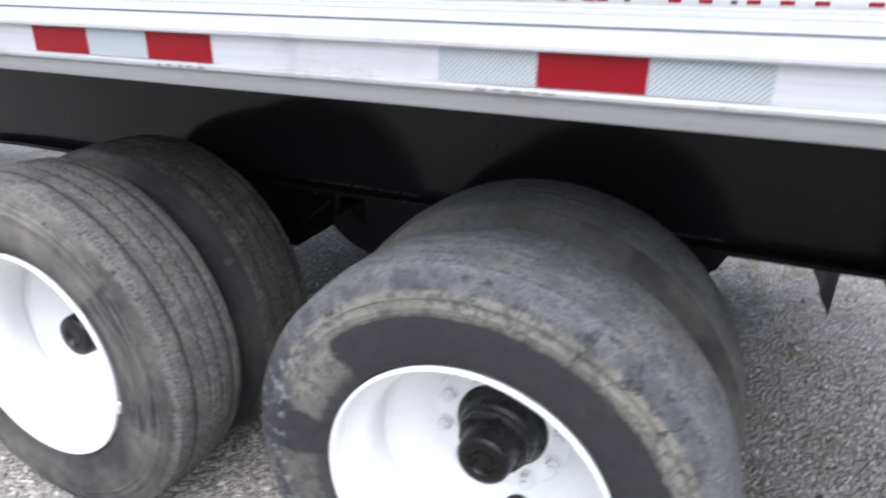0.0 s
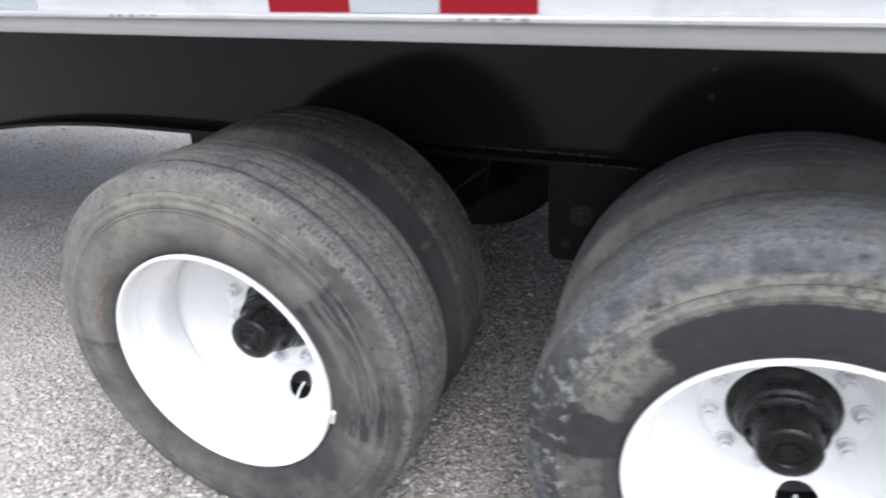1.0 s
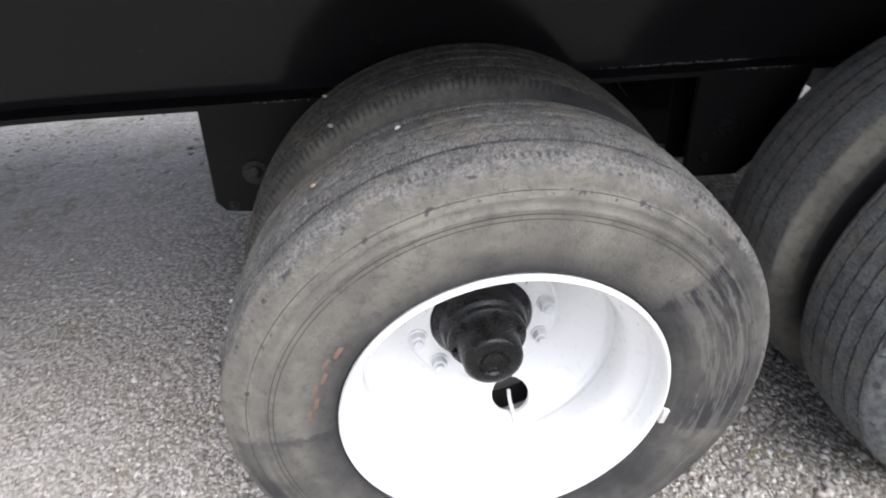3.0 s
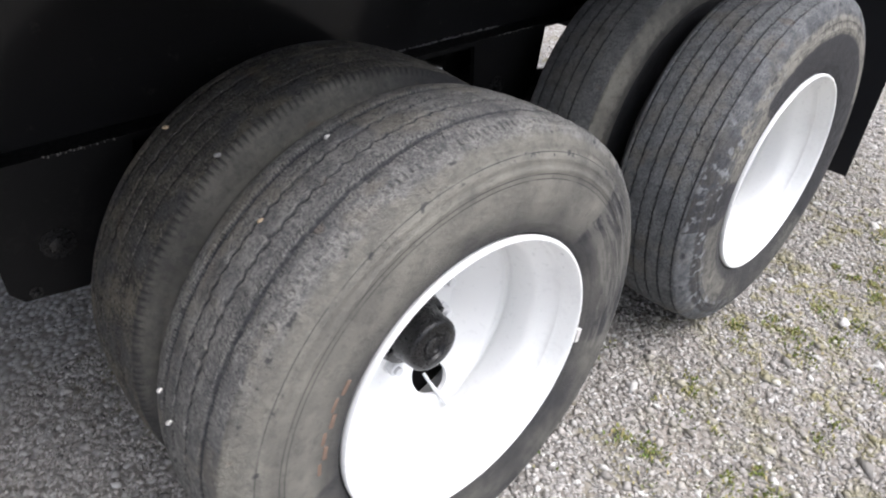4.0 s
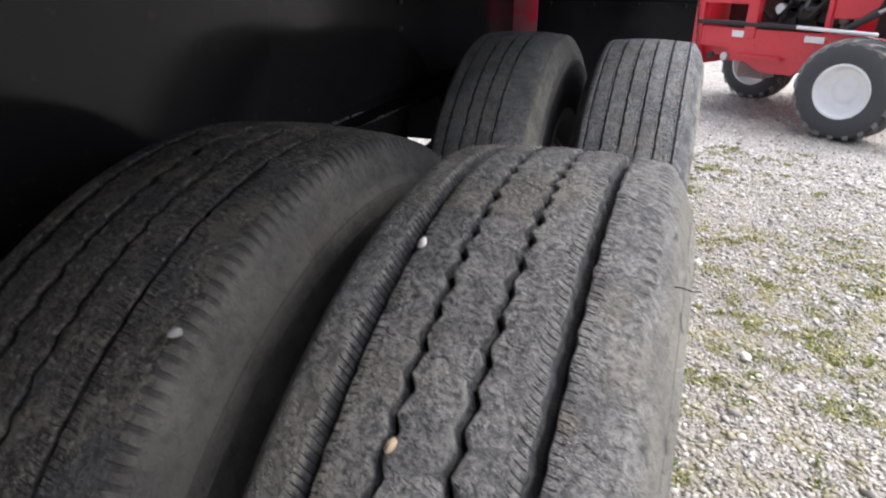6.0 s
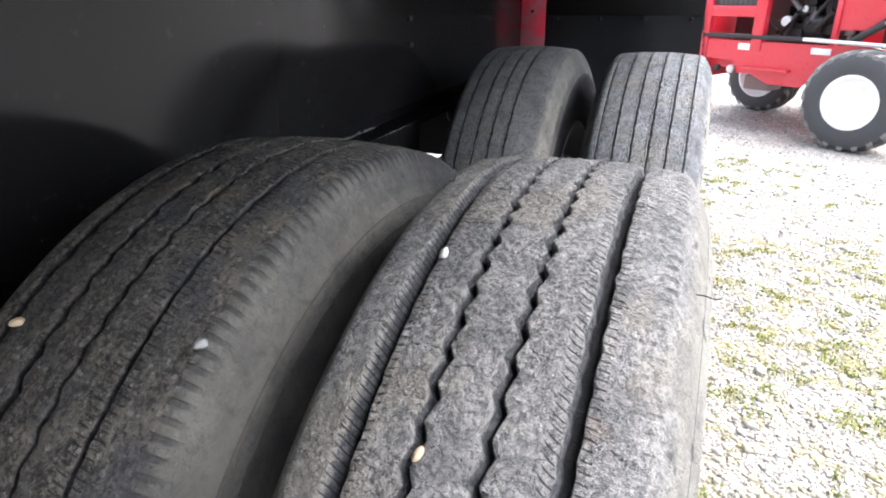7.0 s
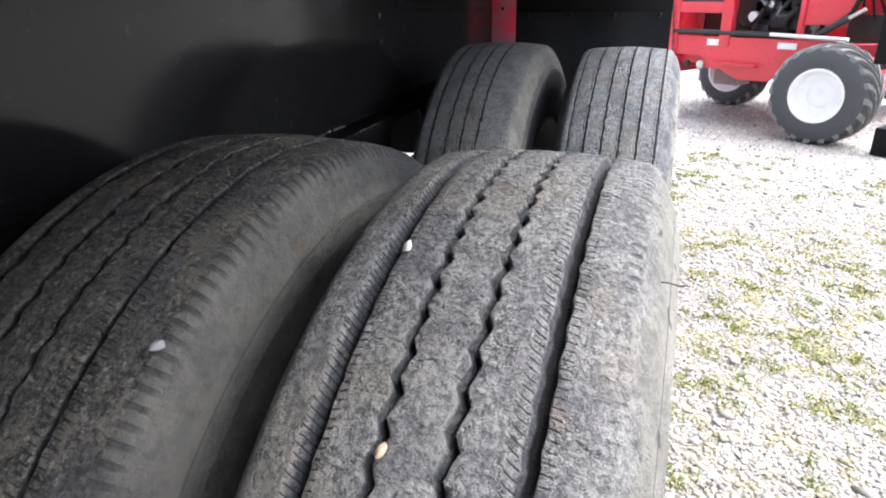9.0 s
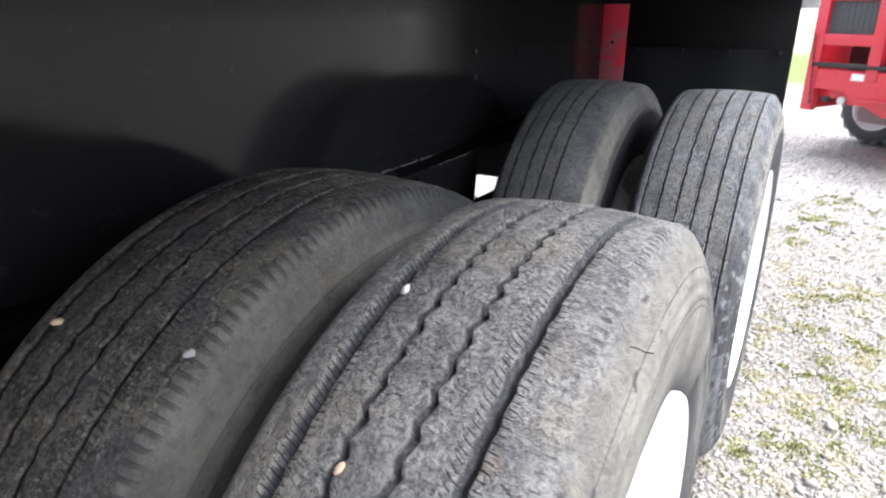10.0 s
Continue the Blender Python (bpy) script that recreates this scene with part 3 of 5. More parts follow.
def lathe(profile, seg, closed=False, shift=None, lead=0.0):
    """Revolves (radius, y) points about the y axis. shift(i, theta) may move point i sideways and in radius."""
    verts, faces, n = [], [], len(profile)
    for k in range(seg):
        th = 2 * math.pi * k / seg + lead
        c, s = math.cos(th), math.sin(th)
        for i, (r, y) in enumerate(profile):
            if shift:
                dr, dy = shift(i, th, k)
                r, y = r + dr, y + dy
            verts.append((r * c, y, r * s))
    for k in range(seg):
        a, b = k * n, ((k + 1) % seg) * n
        for i in range(n if closed else n - 1):
            j = (i + 1) % n
            faces.append((a + i, a + j, b + j, b + i))
    return verts, faces


def pebble(bm_seed, size, squash=(1, 1, 1)):
    rng = random.Random(bm_seed)
    bm = bmesh.new()
    bmesh.ops.create_icosphere(bm, subdivisions=2, radius=size)
    for v in bm.verts:
        k = 1 + 0.35 * (noise.noise(v.co / size * 0.9 + Vector((bm_seed, 0, 0)))) + rng.uniform(-0.04, 0.04)
        v.co = Vector((v.co.x * squash[0], v.co.y * squash[1], v.co.z * squash[2])) * k
    return bm


# ---- wheels: dual 22.5 inch steel discs with highway tyres ----
MID, CROWN = 0.127, 0.5075        # the tyre's mid plane, its greatest radius
HALF = [(0.112, 0.3017), (0.1185, 0.3050), (0.1245, 0.3080), (0.1290, 0.3155), (0.1325, 0.330), (0.1345, 0.336), (0.1345, 0.340), (0.137, 0.356), (0.1395, 0.378), (0.1405, 0.400),
        (0.1405, 0.420), (0.1395, 0.436), (0.1405, 0.4385), (0.1405, 0.4425), (0.1385, 0.445), (0.1365, 0.456), (0.1375, 0.4585), (0.1365, 0.463), (0.1335, 0.470), (0.1295, 0.482),
        (0.1245, 0.494), (0.1205, 0.5015), (0.1175, 0.5040), (0.1155, 0.5090), (0.1120, 0.5145), (0.1075, 0.5185), (0.1020, 0.5205)]
HALF = [(w, r if r < 0.3 else 0.3 + (r - 0.3) * SHRINK) for w, r in HALF]


def crown(v):
    return CROWN - 0.0065 * (v / 0.105) ** 2


def tyre_mesh(name, grooves, seed, periods, steps, lead=0.0, rough=0.0012):
    """grooves: (lateral place, swing of its zigzag, cross-section as lateral offset and depth); periods and steps: of the zigzag
    round the tyre, whose long leg takes five eighths of it; lead: degrees by which the ring is turned."""
    prof, swing = [(r, MID - w) for w, r in HALF], [0.0] * len(HALF)
    last, last_swing = MID - 0.102, 0.0
    for place, zig, section in [*grooves, (MID + 0.102, 0.0, None)]:
        a, b = last, place + (section[0][0] - 0.0012 if section else 0.0)
        for k in range(1 if last == MID - 0.102 else 0, 6):
            y = a + (b - a) * k / 5
            prof.append((crown(y - MID), y))
            swing.append(last_swing if k == 0 else zig if k == 5 else 0.0)
        if section:
            for dy, dr in section:
                prof.append((crown(place + dy - MID) - dr, place + dy))
                swing.append(zig)
            last, last_swing = place + section[-1][0] + 0.0012, zig
    prof += [(r, MID + w) for w, r in HALF[::-1][1:]]
    swing += [0.0] * (len(HALF) - 1)
    tread = {i for i, (r, y) in enumerate(prof) if abs(y - MID) < 0.1 and r > 0.4995}
    seg = periods * steps

    def shift(i, th, k):
        u = ((k - steps / 2) / steps) % 1.0
        tri = 1 - 2 * u / 0.375 if u <= 0.375 else 2 * (u - 0.375) / 0.625 - 1
        r, y = prof[i]
        p = Vector((math.cos(th) * 9 + seed, y * 40, math.sin(th) * 9))
        lump = rough * (noise.noise(p * 3.0) + 0.6 * noise.noise(p * 8.0)) if i in tread else 0.0
        side = swing[i] * tri + (0.0010 * noise.noise(p * 6.0) if 0.095 > abs(y - MID) else 0.0)
        return lump, side

    v, f = lathe(prof, seg, shift=shift, lead=radians(lead))
    return mesh_of(name, v, [q[::-1] for q in f], None, True, 42.0)


def slot(width, depth, lean=0.0):
    """A plain groove: upright walls that lean together a little."""
    h = width / 2
    return ((-h, 0.0012), (-h * 0.84 + lean, depth), (h * 0.84 + lean, depth), (h, 0.0012))


STEPPED = ((-0.0036, 0.001), (-0.0030, 0.013), (0.0001, 0.0145), (0.0012, 0.0085), (0.0029, 0.0070), (0.0044, 0.001))
TYRE_A = tyre_mesh("tyre_zigzag", ((GROOVES_A[0], 0.0009, ((-0.0060, 0.001), (-0.0050, 0.0125), (0.0020, 0.0135), (0.0046, 0.0075), (0.0062, 0.001))), (GROOVES_A[1], 0.0028, STEPPED), (GROOVES_A[2], 0.0028, STEPPED),
                                   (GROOVES_A[3], 0.0004, ((-0.0062, 0.001), (-0.0054, 0.013), (-0.0014, 0.014), (0.0040, 0.0075), (0.0092, 0.0012)))), 1.0, 112, 8, 0.244, 0.0014)
TYRE_I = tyre_mesh("tyre_zigzag_inner", ((GROOVES_I[0], 0.0006, slot(0.0115, 0.013)), (GROOVES_I[1], 0.0022, slot(0.0085, 0.013)), (GROOVES_I[2], 0.0022, slot(0.0058, 0.011)), (GROOVES_I[3], 0.0006, slot(0.0062, 0.010))), 3.0, 104, 8, 0.0, 0.0016)
TYRE_C = tyre_mesh("tyre_ribbed", tuple((y, z, slot(w, 0.006)) for y, z, w in zip(GROOVES_C + (0.2215,), (0.0002, 0.0008, 0.0010, 0.0010, 0.0006, 0.0), (0.0030, 0.0038, 0.0040, 0.0040, 0.0038, 0.003))), 5.0, 64, 6)
TYRE_D = tyre_mesh("tyre_ribbed_inner", tuple((y, z, slot(0.0042, 0.006)) for y, z in zip(GROOVES_D, (0.0006, 0.0010, 0.0010, 0.0006))), 8.0, 64, 6)

RIM = [(0.286, 0.040), (0.298, 0.018), (0.3045, 0.003), (0.3050, -0.003), (0.3025, -0.0075), (0.2980, -0.0080), (0.2945, -0.0045), (0.2930, 0.006), (0.2925, 0.020),
       (0.2900, 0.030), (0.2870, 0.048), (0.2820, 0.058), (0.2680, 0.074), (0.2610, 0.084), (0.2585, 0.096), (0.2580, 0.150), (0.2610, 0.160), (0.2665, 0.166), (0.2665, 0.171), (0.2600, 0.176)]
DISC = [(0.2600, 0.176), (0.2540, 0.1775)] + [(0.250 - 0.0055 * k, 0.1785 + 0.0046 * k + 0.00004 * k * k) for k in range(16)] + \
       [(0.163, 0.252), (0.158, 0.2535), (0.150, 0.254), (0.135, 0.254), (0.120, 0.254), (0.112, 0.254), (0.110, 0.262)]
HAND_HOLES, HOLE_R, HOLE_AT = (-73.0, 107.0), 0.0425, 7


def wheel_mesh():
    """The white steel wheel: barrel, dished disc with two hand holes, and the back of the barrel."""
    v1, f1 = lathe(RIM, 128)
    bm = bmesh.new()
    vs = [bm.verts.new(p) for p in v1]
    for q in f1:
        bm.faces.new([vs[i] for i in q])
    v2, f2 = lathe(DISC, 192)
    ws = [bm.verts.new(p) for p in v2]
    inside = set()
    for a in HAND_HOLES:
        r0, y0 = DISC[2 + HOLE_AT]
        c = Vector((r0 * math.cos(radians(a)), y0, r0 * math.sin(radians(a))))
        for k, w in enumerate(ws):
            d = w.co - c
            if d.length < HOLE_R - 0.0045:
                inside.add(k)
            elif d.length < HOLE_R + 0.0030:
                w.co = c + d * (HOLE_R / d.length)
    for q in f2:
        if not any(i in inside for i in q):
            bm.faces.new([ws[i] for i in q])
    for k in sorted(inside, reverse=True):
        bm.verts.remove(ws[k])
    for w in ws:
        if w.is_valid and w.is_boundary:
            for a in HAND_HOLES:
                r0, y0 = DISC[2 + HOLE_AT]
                c = Vector((r0 * math.cos(radians(a)), y0, r0 * math.sin(radians(a))))
                d = w.co - c
                if d.length < HOLE_R + 0.014:
                    w.co = c + d * (HOLE_R / d.length)
    lips = [e for e in bm.edges if e.is_boundary and 0.17 < math.hypot(e.verts[0].co.x, e.verts[0].co.z) < 0.25 and e.verts[0].co.y > 0.18]
    wall = bmesh.ops.extrude_edge_only(bm, edges=lips)["geom"]
    for w in wall:
        if isinstance(w, bmesh.types.BMVert):
            w.co.y += 0.012
    v3, f3 = lathe([(0.262, 0.176), (0.275, 0.19), (0.285, 0.21), (0.292, 0.235), (0.3045, 0.249), (0.3045, 0.254), (0.296, 0.256), (0.284, 0.21), (0.270, 0.18)], 96)
    us = [bm.verts.new(p) for p in v3]
    for q in f3:
        bm.faces.new([us[i] for i in q])
    return mesh_from_bm("steel_wheel", bm, M["wheel_white"], True, 40.0)


def hub_mesh():
    prof = [(0.0005, 0.1255), (0.016, 0.1250), (0.018, 0.1215), (0.023, 0.1210), (0.025, 0.1250), (0.030, 0.1255), (0.034, 0.1195), (0.050, 0.1190), (0.057, 0.1215), (0.061, 0.128),
            (0.063, 0.150), (0.0655, 0.180), (0.068, 0.184), (0.078, 0.186), (0.082, 0.189), (0.083, 0.199), (0.079, 0.204), (0.081, 0.206), (0.088, 0.210), (0.092, 0.222), (0.094, 0.240), (0.108, 0.252), (0.109, 0.30)]
    v, f = lathe(prof, 64)
    bm = bmesh.new()
    vs = [bm.verts.new(p) for p in v]
    for q in f:
        bm.faces.new([vs[i] for i in q])
    for k in range(6):
        a = 2 * math.pi * k / 6 + 0.3
        tube((0.0735 * math.cos(a), 0.188, 0.0735 * math.sin(a)), (0.0735 * math.cos(a), 0.179, 0.0735 * math.sin(a)), 0.0065, bm, 6)
    return mesh_from_bm("hub", bm, M["hub_black"], True, 40.0)


def nut_mesh():
    bm = tube((0, 0.256, 0), (0, 0.250, 0), 0.021, None, 20)
    tube((0, 0.251, 0), (0, 0.232, 0), 0.0175, bm, 6, bevel=0.0015)
    tube((0, 0.234, 0), (0, 0.222, 0), 0.0105, bm, 12, bevel=0.001)
    return mesh_from_bm("wheel_nut", bm, M["nut_white"])


WHEEL, HUB, NUT = wheel_mesh(), hub_mesh(), nut_mesh()


def valve_mesh():
    cu = bmesh.new()
    path = [Vector((0.062, 0.232, -0.205)), Vector((0.060, 0.212, -0.213)), Vector((0.062, 0.186, -0.228)), Vector((0.064, 0.166, -0.237))]
    for a, b in zip(path, path[1:]):
        tube(a, b, 0.0046, cu, 10)
    tube(path[-1], path[-1] + (path[-1] - path[-2]).normalized() * 0.016, 0.0056, cu, 10, bevel=0.001)
    return mesh_from_bm("valve_stem", cu, M["nut_white"])


VALVE = valve_mesh()


def put_wheel(parent, m, tyre, rubber, label, tyre_label, hub=True, weight=False, lettering=False):
    wheel = part("wheel", WHEEL, None, parent, label, m)
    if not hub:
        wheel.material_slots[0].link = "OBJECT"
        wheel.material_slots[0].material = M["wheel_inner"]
    t = part("tyre", tyre, None, wheel, tyre_label)
    if not tyre.materials:
        tyre.materials.append(rubber)
    t.material_slots[0].link = "OBJECT"
    t.material_slots[0].material = rubber
    if hub:
        part("hub", HUB, None, wheel, "glossy black oil-filled hub and cap")
        for k in range(10):
            part("wheel_nut", NUT, None, wheel, "", pose(0.1429 * math.cos(math.radians(36 * k + 12)), 0, 0.1429 * math.sin(math.radians(36 * k + 12)), 0, -36 * k, 0))
        part("valve_stem", VALVE, None, wheel, "bare metal valve stem in the hand hole")
    if lettering:
        for k, a in enumerate((146, 151, 156, 161, 166, 171)):
            for q in ((0.0,) if k % 2 else (-0.008, 0.008)):
                bar = box(-0.013, 0.013, -0.0020, 0.0015, -0.004, 0.004, 0.0012)
                part("raised_letter", bar, M["letter"], wheel, "", pose((0.352 + q) * math.cos(radians(a)), -0.0085, (0.352 + q) * math.sin(radians(a)), 0, 90 - a, 0))
        hair = bmesh.new()
        bend = [Vector((-0.123, 0.004, 0.4605)), Vector((-0.124, -0.003, 0.4612)), Vector((-0.126, -0.010, 0.4605)), Vector((-0.127, -0.016, 0.4620))]
        for a, b in zip(bend, bend[1:]):
            tube(a, b, 0.0005, hair, 6)
        part("rubber_hair", hair, M["hub_black"], t)
    if weight:
        part("balance_weight", box(-0.006, 0.006, -0.010, 0.004, -0.017, 0.017, 0.002), M["weight_grey"], wheel, "grey clip-on balance weight",
             pose(0.313 * math.cos(radians(-12)), 0, 0.313 * math.sin(radians(-12)), 0, 12, 0))
    return wheel


# ---- the ground ----
def ground_sheet():
    xs = [-3000, -600, -120, -40, -15] + [-8 + 0.25 * k for k in range(81)] + [16, 22, 40, 120, 600, 3000]
    ys = [-3000, -600, -120, -40, -15] + [-6 + 0.25 * k for k in range(61)] + [14, 22, 40, 120, 600, 3000]
    verts = [(x, y, 0.010 + 0.008 * noise.noise(Vector((x * 0.9, y * 0.9, 0))) if abs(x) < 14 and abs(y) < 12 else 0.010) for y in ys for x in xs]
    n = len(xs)
    faces = [(j * n + i, j * n + i + 1, (j + 1) * n + i + 1, (j + 1) * n + i) for j in range(len(ys) - 1) for i in range(n - 1)]
    return mesh_of("ground", verts, faces, M["ground"], True, 180.0)


tagged(new("ground", ground_sheet()), "pale crushed-stone yard with tufts of weeds", "ground", kind="structure")


def ground_z(x, y):
    return 0.010 + 0.008 * noise.noise(Vector((x * 0.9, y * 0.9, 0)))


def stones(name, label, count, region, size, seed):
    """Loose crushed stone: one mesh of many small angular chips. region(rng, count) gives their places."""
    rng = np.random.default_rng(seed)
    base = np.array([(1, 0.1, 0), (-1, -0.1, 0), (0, 1, 0.15), (0.1, -1, -0.1), (0.1, 0, 1), (0, 0.1, -1), (0.62, 0.62, 0.62)])
    tris = np.array([(0, 6, 4), (6, 2, 4), (0, 2, 6), (2, 1, 4), (1, 3, 4), (3, 0, 4), (2, 0, 5), (1, 2, 5), (3, 1, 5), (0, 3, 5)])
    xy = region(rng, count)
    n = len(xy)
    s = size * np.exp(rng.normal(0, 0.38, n))
    pts = base[None] * (1 + rng.uniform(-0.34, 0.34, (n, 7, 1))) * (s[:, None, None] * np.stack([rng.uniform(0.8, 1.4, n), rng.uniform(0.6, 1.0, n), rng.uniform(0.45, 0.8, n)], 1)[:, None])
    a, b = rng.uniform(0, 6.283, n), rng.normal(0, 0.35, n)
    ca, sa, cb, sb = np.cos(a)[:, None], np.sin(a)[:, None], np.cos(b)[:, None], np.sin(b)[:, None]
    x, y, z = pts[..., 0], pts[..., 1] * cb - pts[..., 2] * sb, pts[..., 1] * sb + pts[..., 2] * cb
    zg = np.array([ground_z(*p) for p in xy])
    out = np.stack([x * ca - y * sa + xy[:, :1], x * sa + y * ca + xy[:, 1:], z + (zg + s * rng.uniform(0.05, 0.35, n))[:, None]], -1).reshape(-1, 3)
    faces = (tris[None] + 7 * np.arange(n)[:, None, None]).reshape(-1, 3)
    me = bpy.data.meshes.new(name)
    me.vertices.add(len(out))
    me.vertices.foreach_set("co", out.ravel())
    me.loops.add(faces.size)
    me.loops.foreach_set("vertex_index", faces.ravel().astype(np.int32))
    me.polygons.add(len(faces))
    me.polygons.foreach_set("loop_start", np.arange(0, faces.size, 3, dtype=np.int32))
    me.materials.append(M["stone"])
    me.update()
    me.validate()
    return tagged(new(name, me), label, "gravel", kind="stuff")


def weeds(name, label, seeds, seed):
    rng = np.random.default_rng(seed)
    verts, faces = [], []
    for x0, y0, rad, n in seeds:
        for _ in range(n):
            x, y = x0 + rng.normal(0, rad), y0 + rng.normal(0, rad)
            z = ground_z(x, y) + 0.004
            h, w, a, lean = rng.uniform(0.004, 0.012), rng.uniform(0.0018, 0.0042), rng.uniform(0, 6.28), rng.uniform(0.2, 1.2)
            dx, dy = math.cos(a), math.sin(a)
            k = len(verts)
            verts += [(x - dy * w, y + dx * w, z), (x + dy * w, y - dx * w, z), (x + dx * lean * h * 0.5 + dy * w * 0.8, y + dy * lean * h * 0.5 - dx * w * 0.8, z + h * 0.7),
                      (x + dx * lean * h * 0.5 - dy * w * 0.8, y + dy * lean * h * 0.5 + dx * w * 0.8, z + h * 0.7), (x + dx * lean * h, y + dy * lean * h, z + h)]
            faces += [(k, k + 1, k + 2, k + 3), (k + 3, k + 2, k + 4)]
    return tagged(new(name, mesh_of(name, verts, faces, M["blade"], False)), label, "weeds", kind="stuff")


# ---- the trailer ----
AXLES, HUB_Z, FAR_SIDE = (0.0, 1.248), 0.522, 2.57
DECK_Z, TAIL_X, NOSE_X = 1.398, 2.95, -7.5
trailer = thing("flatbed_trailer", "aluminium-decked flatbed trailer with glossy black frame, parked on gravel", "trailer")


def extrusion(points, x0, x1):
    """A bar along x whose cross-section is an outline in y and z."""
    bm = bmesh.new()
    a = [bm.verts.new((x0, y, z)) for y, z in points]
    b = [bm.verts.new((x1, y, z)) for y, z in points]
    n = len(points)
    bm.faces.new(a)
    bm.faces.new(b[::-1])
    for i in range(n):
        bm.faces.new((a[i], b[i], b[(i + 1) % n], a[(i + 1) % n]))
    return bm


# side rail: upper lip, recessed face for the tape, lower lip, plain skirt below
UPPER = [(-0.014, 1.3855), (-0.016, 1.3880), (-0.016, 1.3940), (-0.012, 1.3985), (0.100, 1.3985), (0.100, 1.3750), (0.004, 1.3750), (-0.005, 1.3790), (-0.005, 1.3855)]
FACE = [(-0.005, 1.3790), (-0.005, 1.3355), (0.006, 1.3355), (0.006, 1.3750), (0.004, 1.3750)]
LOWER = [(-0.005, 1.3355), (-0.017, 1.3345), (-0.020, 1.3310), (-0.020, 1.3260), (-0.016, 1.3225), (-0.009, 1.3200), (-0.007, 1.297), (-0.004, 1.293), (0.045, 1.293), (0.045, 1.2960), (0.006, 1.2960), (0.006, 1.3355)]


def mirrored(points):
    return [(FAR_SIDE - y, z) for y, z in points][::-1]


for outline in (lambda p: p, mirrored):
    rail = part("side_rail", extrusion(outline(UPPER), NOSE_X, TAIL_X), M["rail"], trailer, "bright extruded aluminium side rail")
    part("rail_face", extrusion(outline(FACE), NOSE_X, TAIL_X), M["rail"], rail)
    part("rail_skirt", extrusion(outline(LOWER), NOSE_X, TAIL_X), M["rail_low"], rail, "dull scuffed lower aluminium lip")

# reflective tape, six inches a piece, in threes
TAPE_L = 0.1524
near_face = [o for o in trailer.children if o.name.startswith("side_rail")][0]
strip = box(0, TAPE_L, -0.0062, -0.0052, 0, 0.0495, 0)
TAPE_MESH = {"red": mesh_from_bm("tape_red", strip, M["tape_red"], False)}
strip = box(0, TAPE_L, -0.0062, -0.0052, 0, 0.0495, 0)
TAPE_MESH["white"] = mesh_from_bm("tape_white", strip, M["tape_white"], False)
for start, order in ((-1.73, "wrw"), (-0.69, "wrw"), (0.303, "rwr"), (1.197, "wrw"), (2.20, "rwr")):
    for k, c in enumerate(order):
        kind = "red" if c == "r" else "white"
        part("reflective_tape", TAPE_MESH[kind], None, near_face, "red reflective tape" if c == "r" else "silver lattice reflective tape", pose(start - 0.006 + TAPE_L * k, 0, 1.3362))

# deck: aluminium planks with open slots between them
edges = [0.100, 0.36, 0.48, 1.14, 1.21, 1.33, 1.37, 1.84, 1.95, 2.466]
for a, b in zip(edges[::2], edges[1::2]):
    part("deck_plank", box(NOSE_X, TAIL_X, a, b, DECK_Z - 0.032, DECK_Z, 0.002), M["deck"], trailer, "pale ribbed aluminium deck plank")
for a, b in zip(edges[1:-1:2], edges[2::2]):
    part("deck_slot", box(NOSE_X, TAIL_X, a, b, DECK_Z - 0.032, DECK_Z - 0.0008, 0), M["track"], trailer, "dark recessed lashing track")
part("deck_pan", box(NOSE_X, TAIL_X, 0.05, FAR_SIDE - 0.05, DECK_Z - 0.060, DECK_Z - 0.034, 0), M["frame_black"], trailer)
rng = random.Random(4)
# worn paper stickers along the rail's top and skirt
for x0, x1, y0, y1 in ((1.12, 1.27, 0.030, 0.085), (0.60, 0.72, 0.030, 0.085), (1.42, 1.55, 0.035, 0.07)):
    sticker = part("rail_sticker", box(x0, x1, y0, y1, 1.3988, 1.3993, 0), M["label_white"], trailer, "peeling white sticker")
    for k in range(12):
        px, py = x0 + (x1 - x0) * (0.06 + 0.15 * (k % 6)), y0 + (y1 - y0) * (0.25 if k < 6 else 0.65)
        part("print_bar", box(px, px + rng.uniform(0.005, 0.016), py, py + rng.uniform(0.003, 0.007), 1.3994, 1.3997, 0), M["weight_grey"], sticker)
for x0 in (1.255, 0.63, -0.05, -0.7):
    bm = bmesh.new()
    for k in range(5):
        box(x0 + 0.025 * k + rng.uniform(0, 0.006), x0 + 0.025 * k + rng.uniform(0.012, 0.022), -0.0205, -0.0195, 1.326 + rng.uniform(0, 0.003), 1.3315, 0.0006, bm)
    part("scuffed_sticker", bm, M["scuff"], trailer, "scraped remains of a label")

# main beams
WEB_Y, BEAM_Z = 0.755, 0.876


def belly(x):
    """How far the beam's lower edge drops towards the nose."""
    return 0.115 * max(0.0, min(-0.85 - x, 1.6)) ** 2


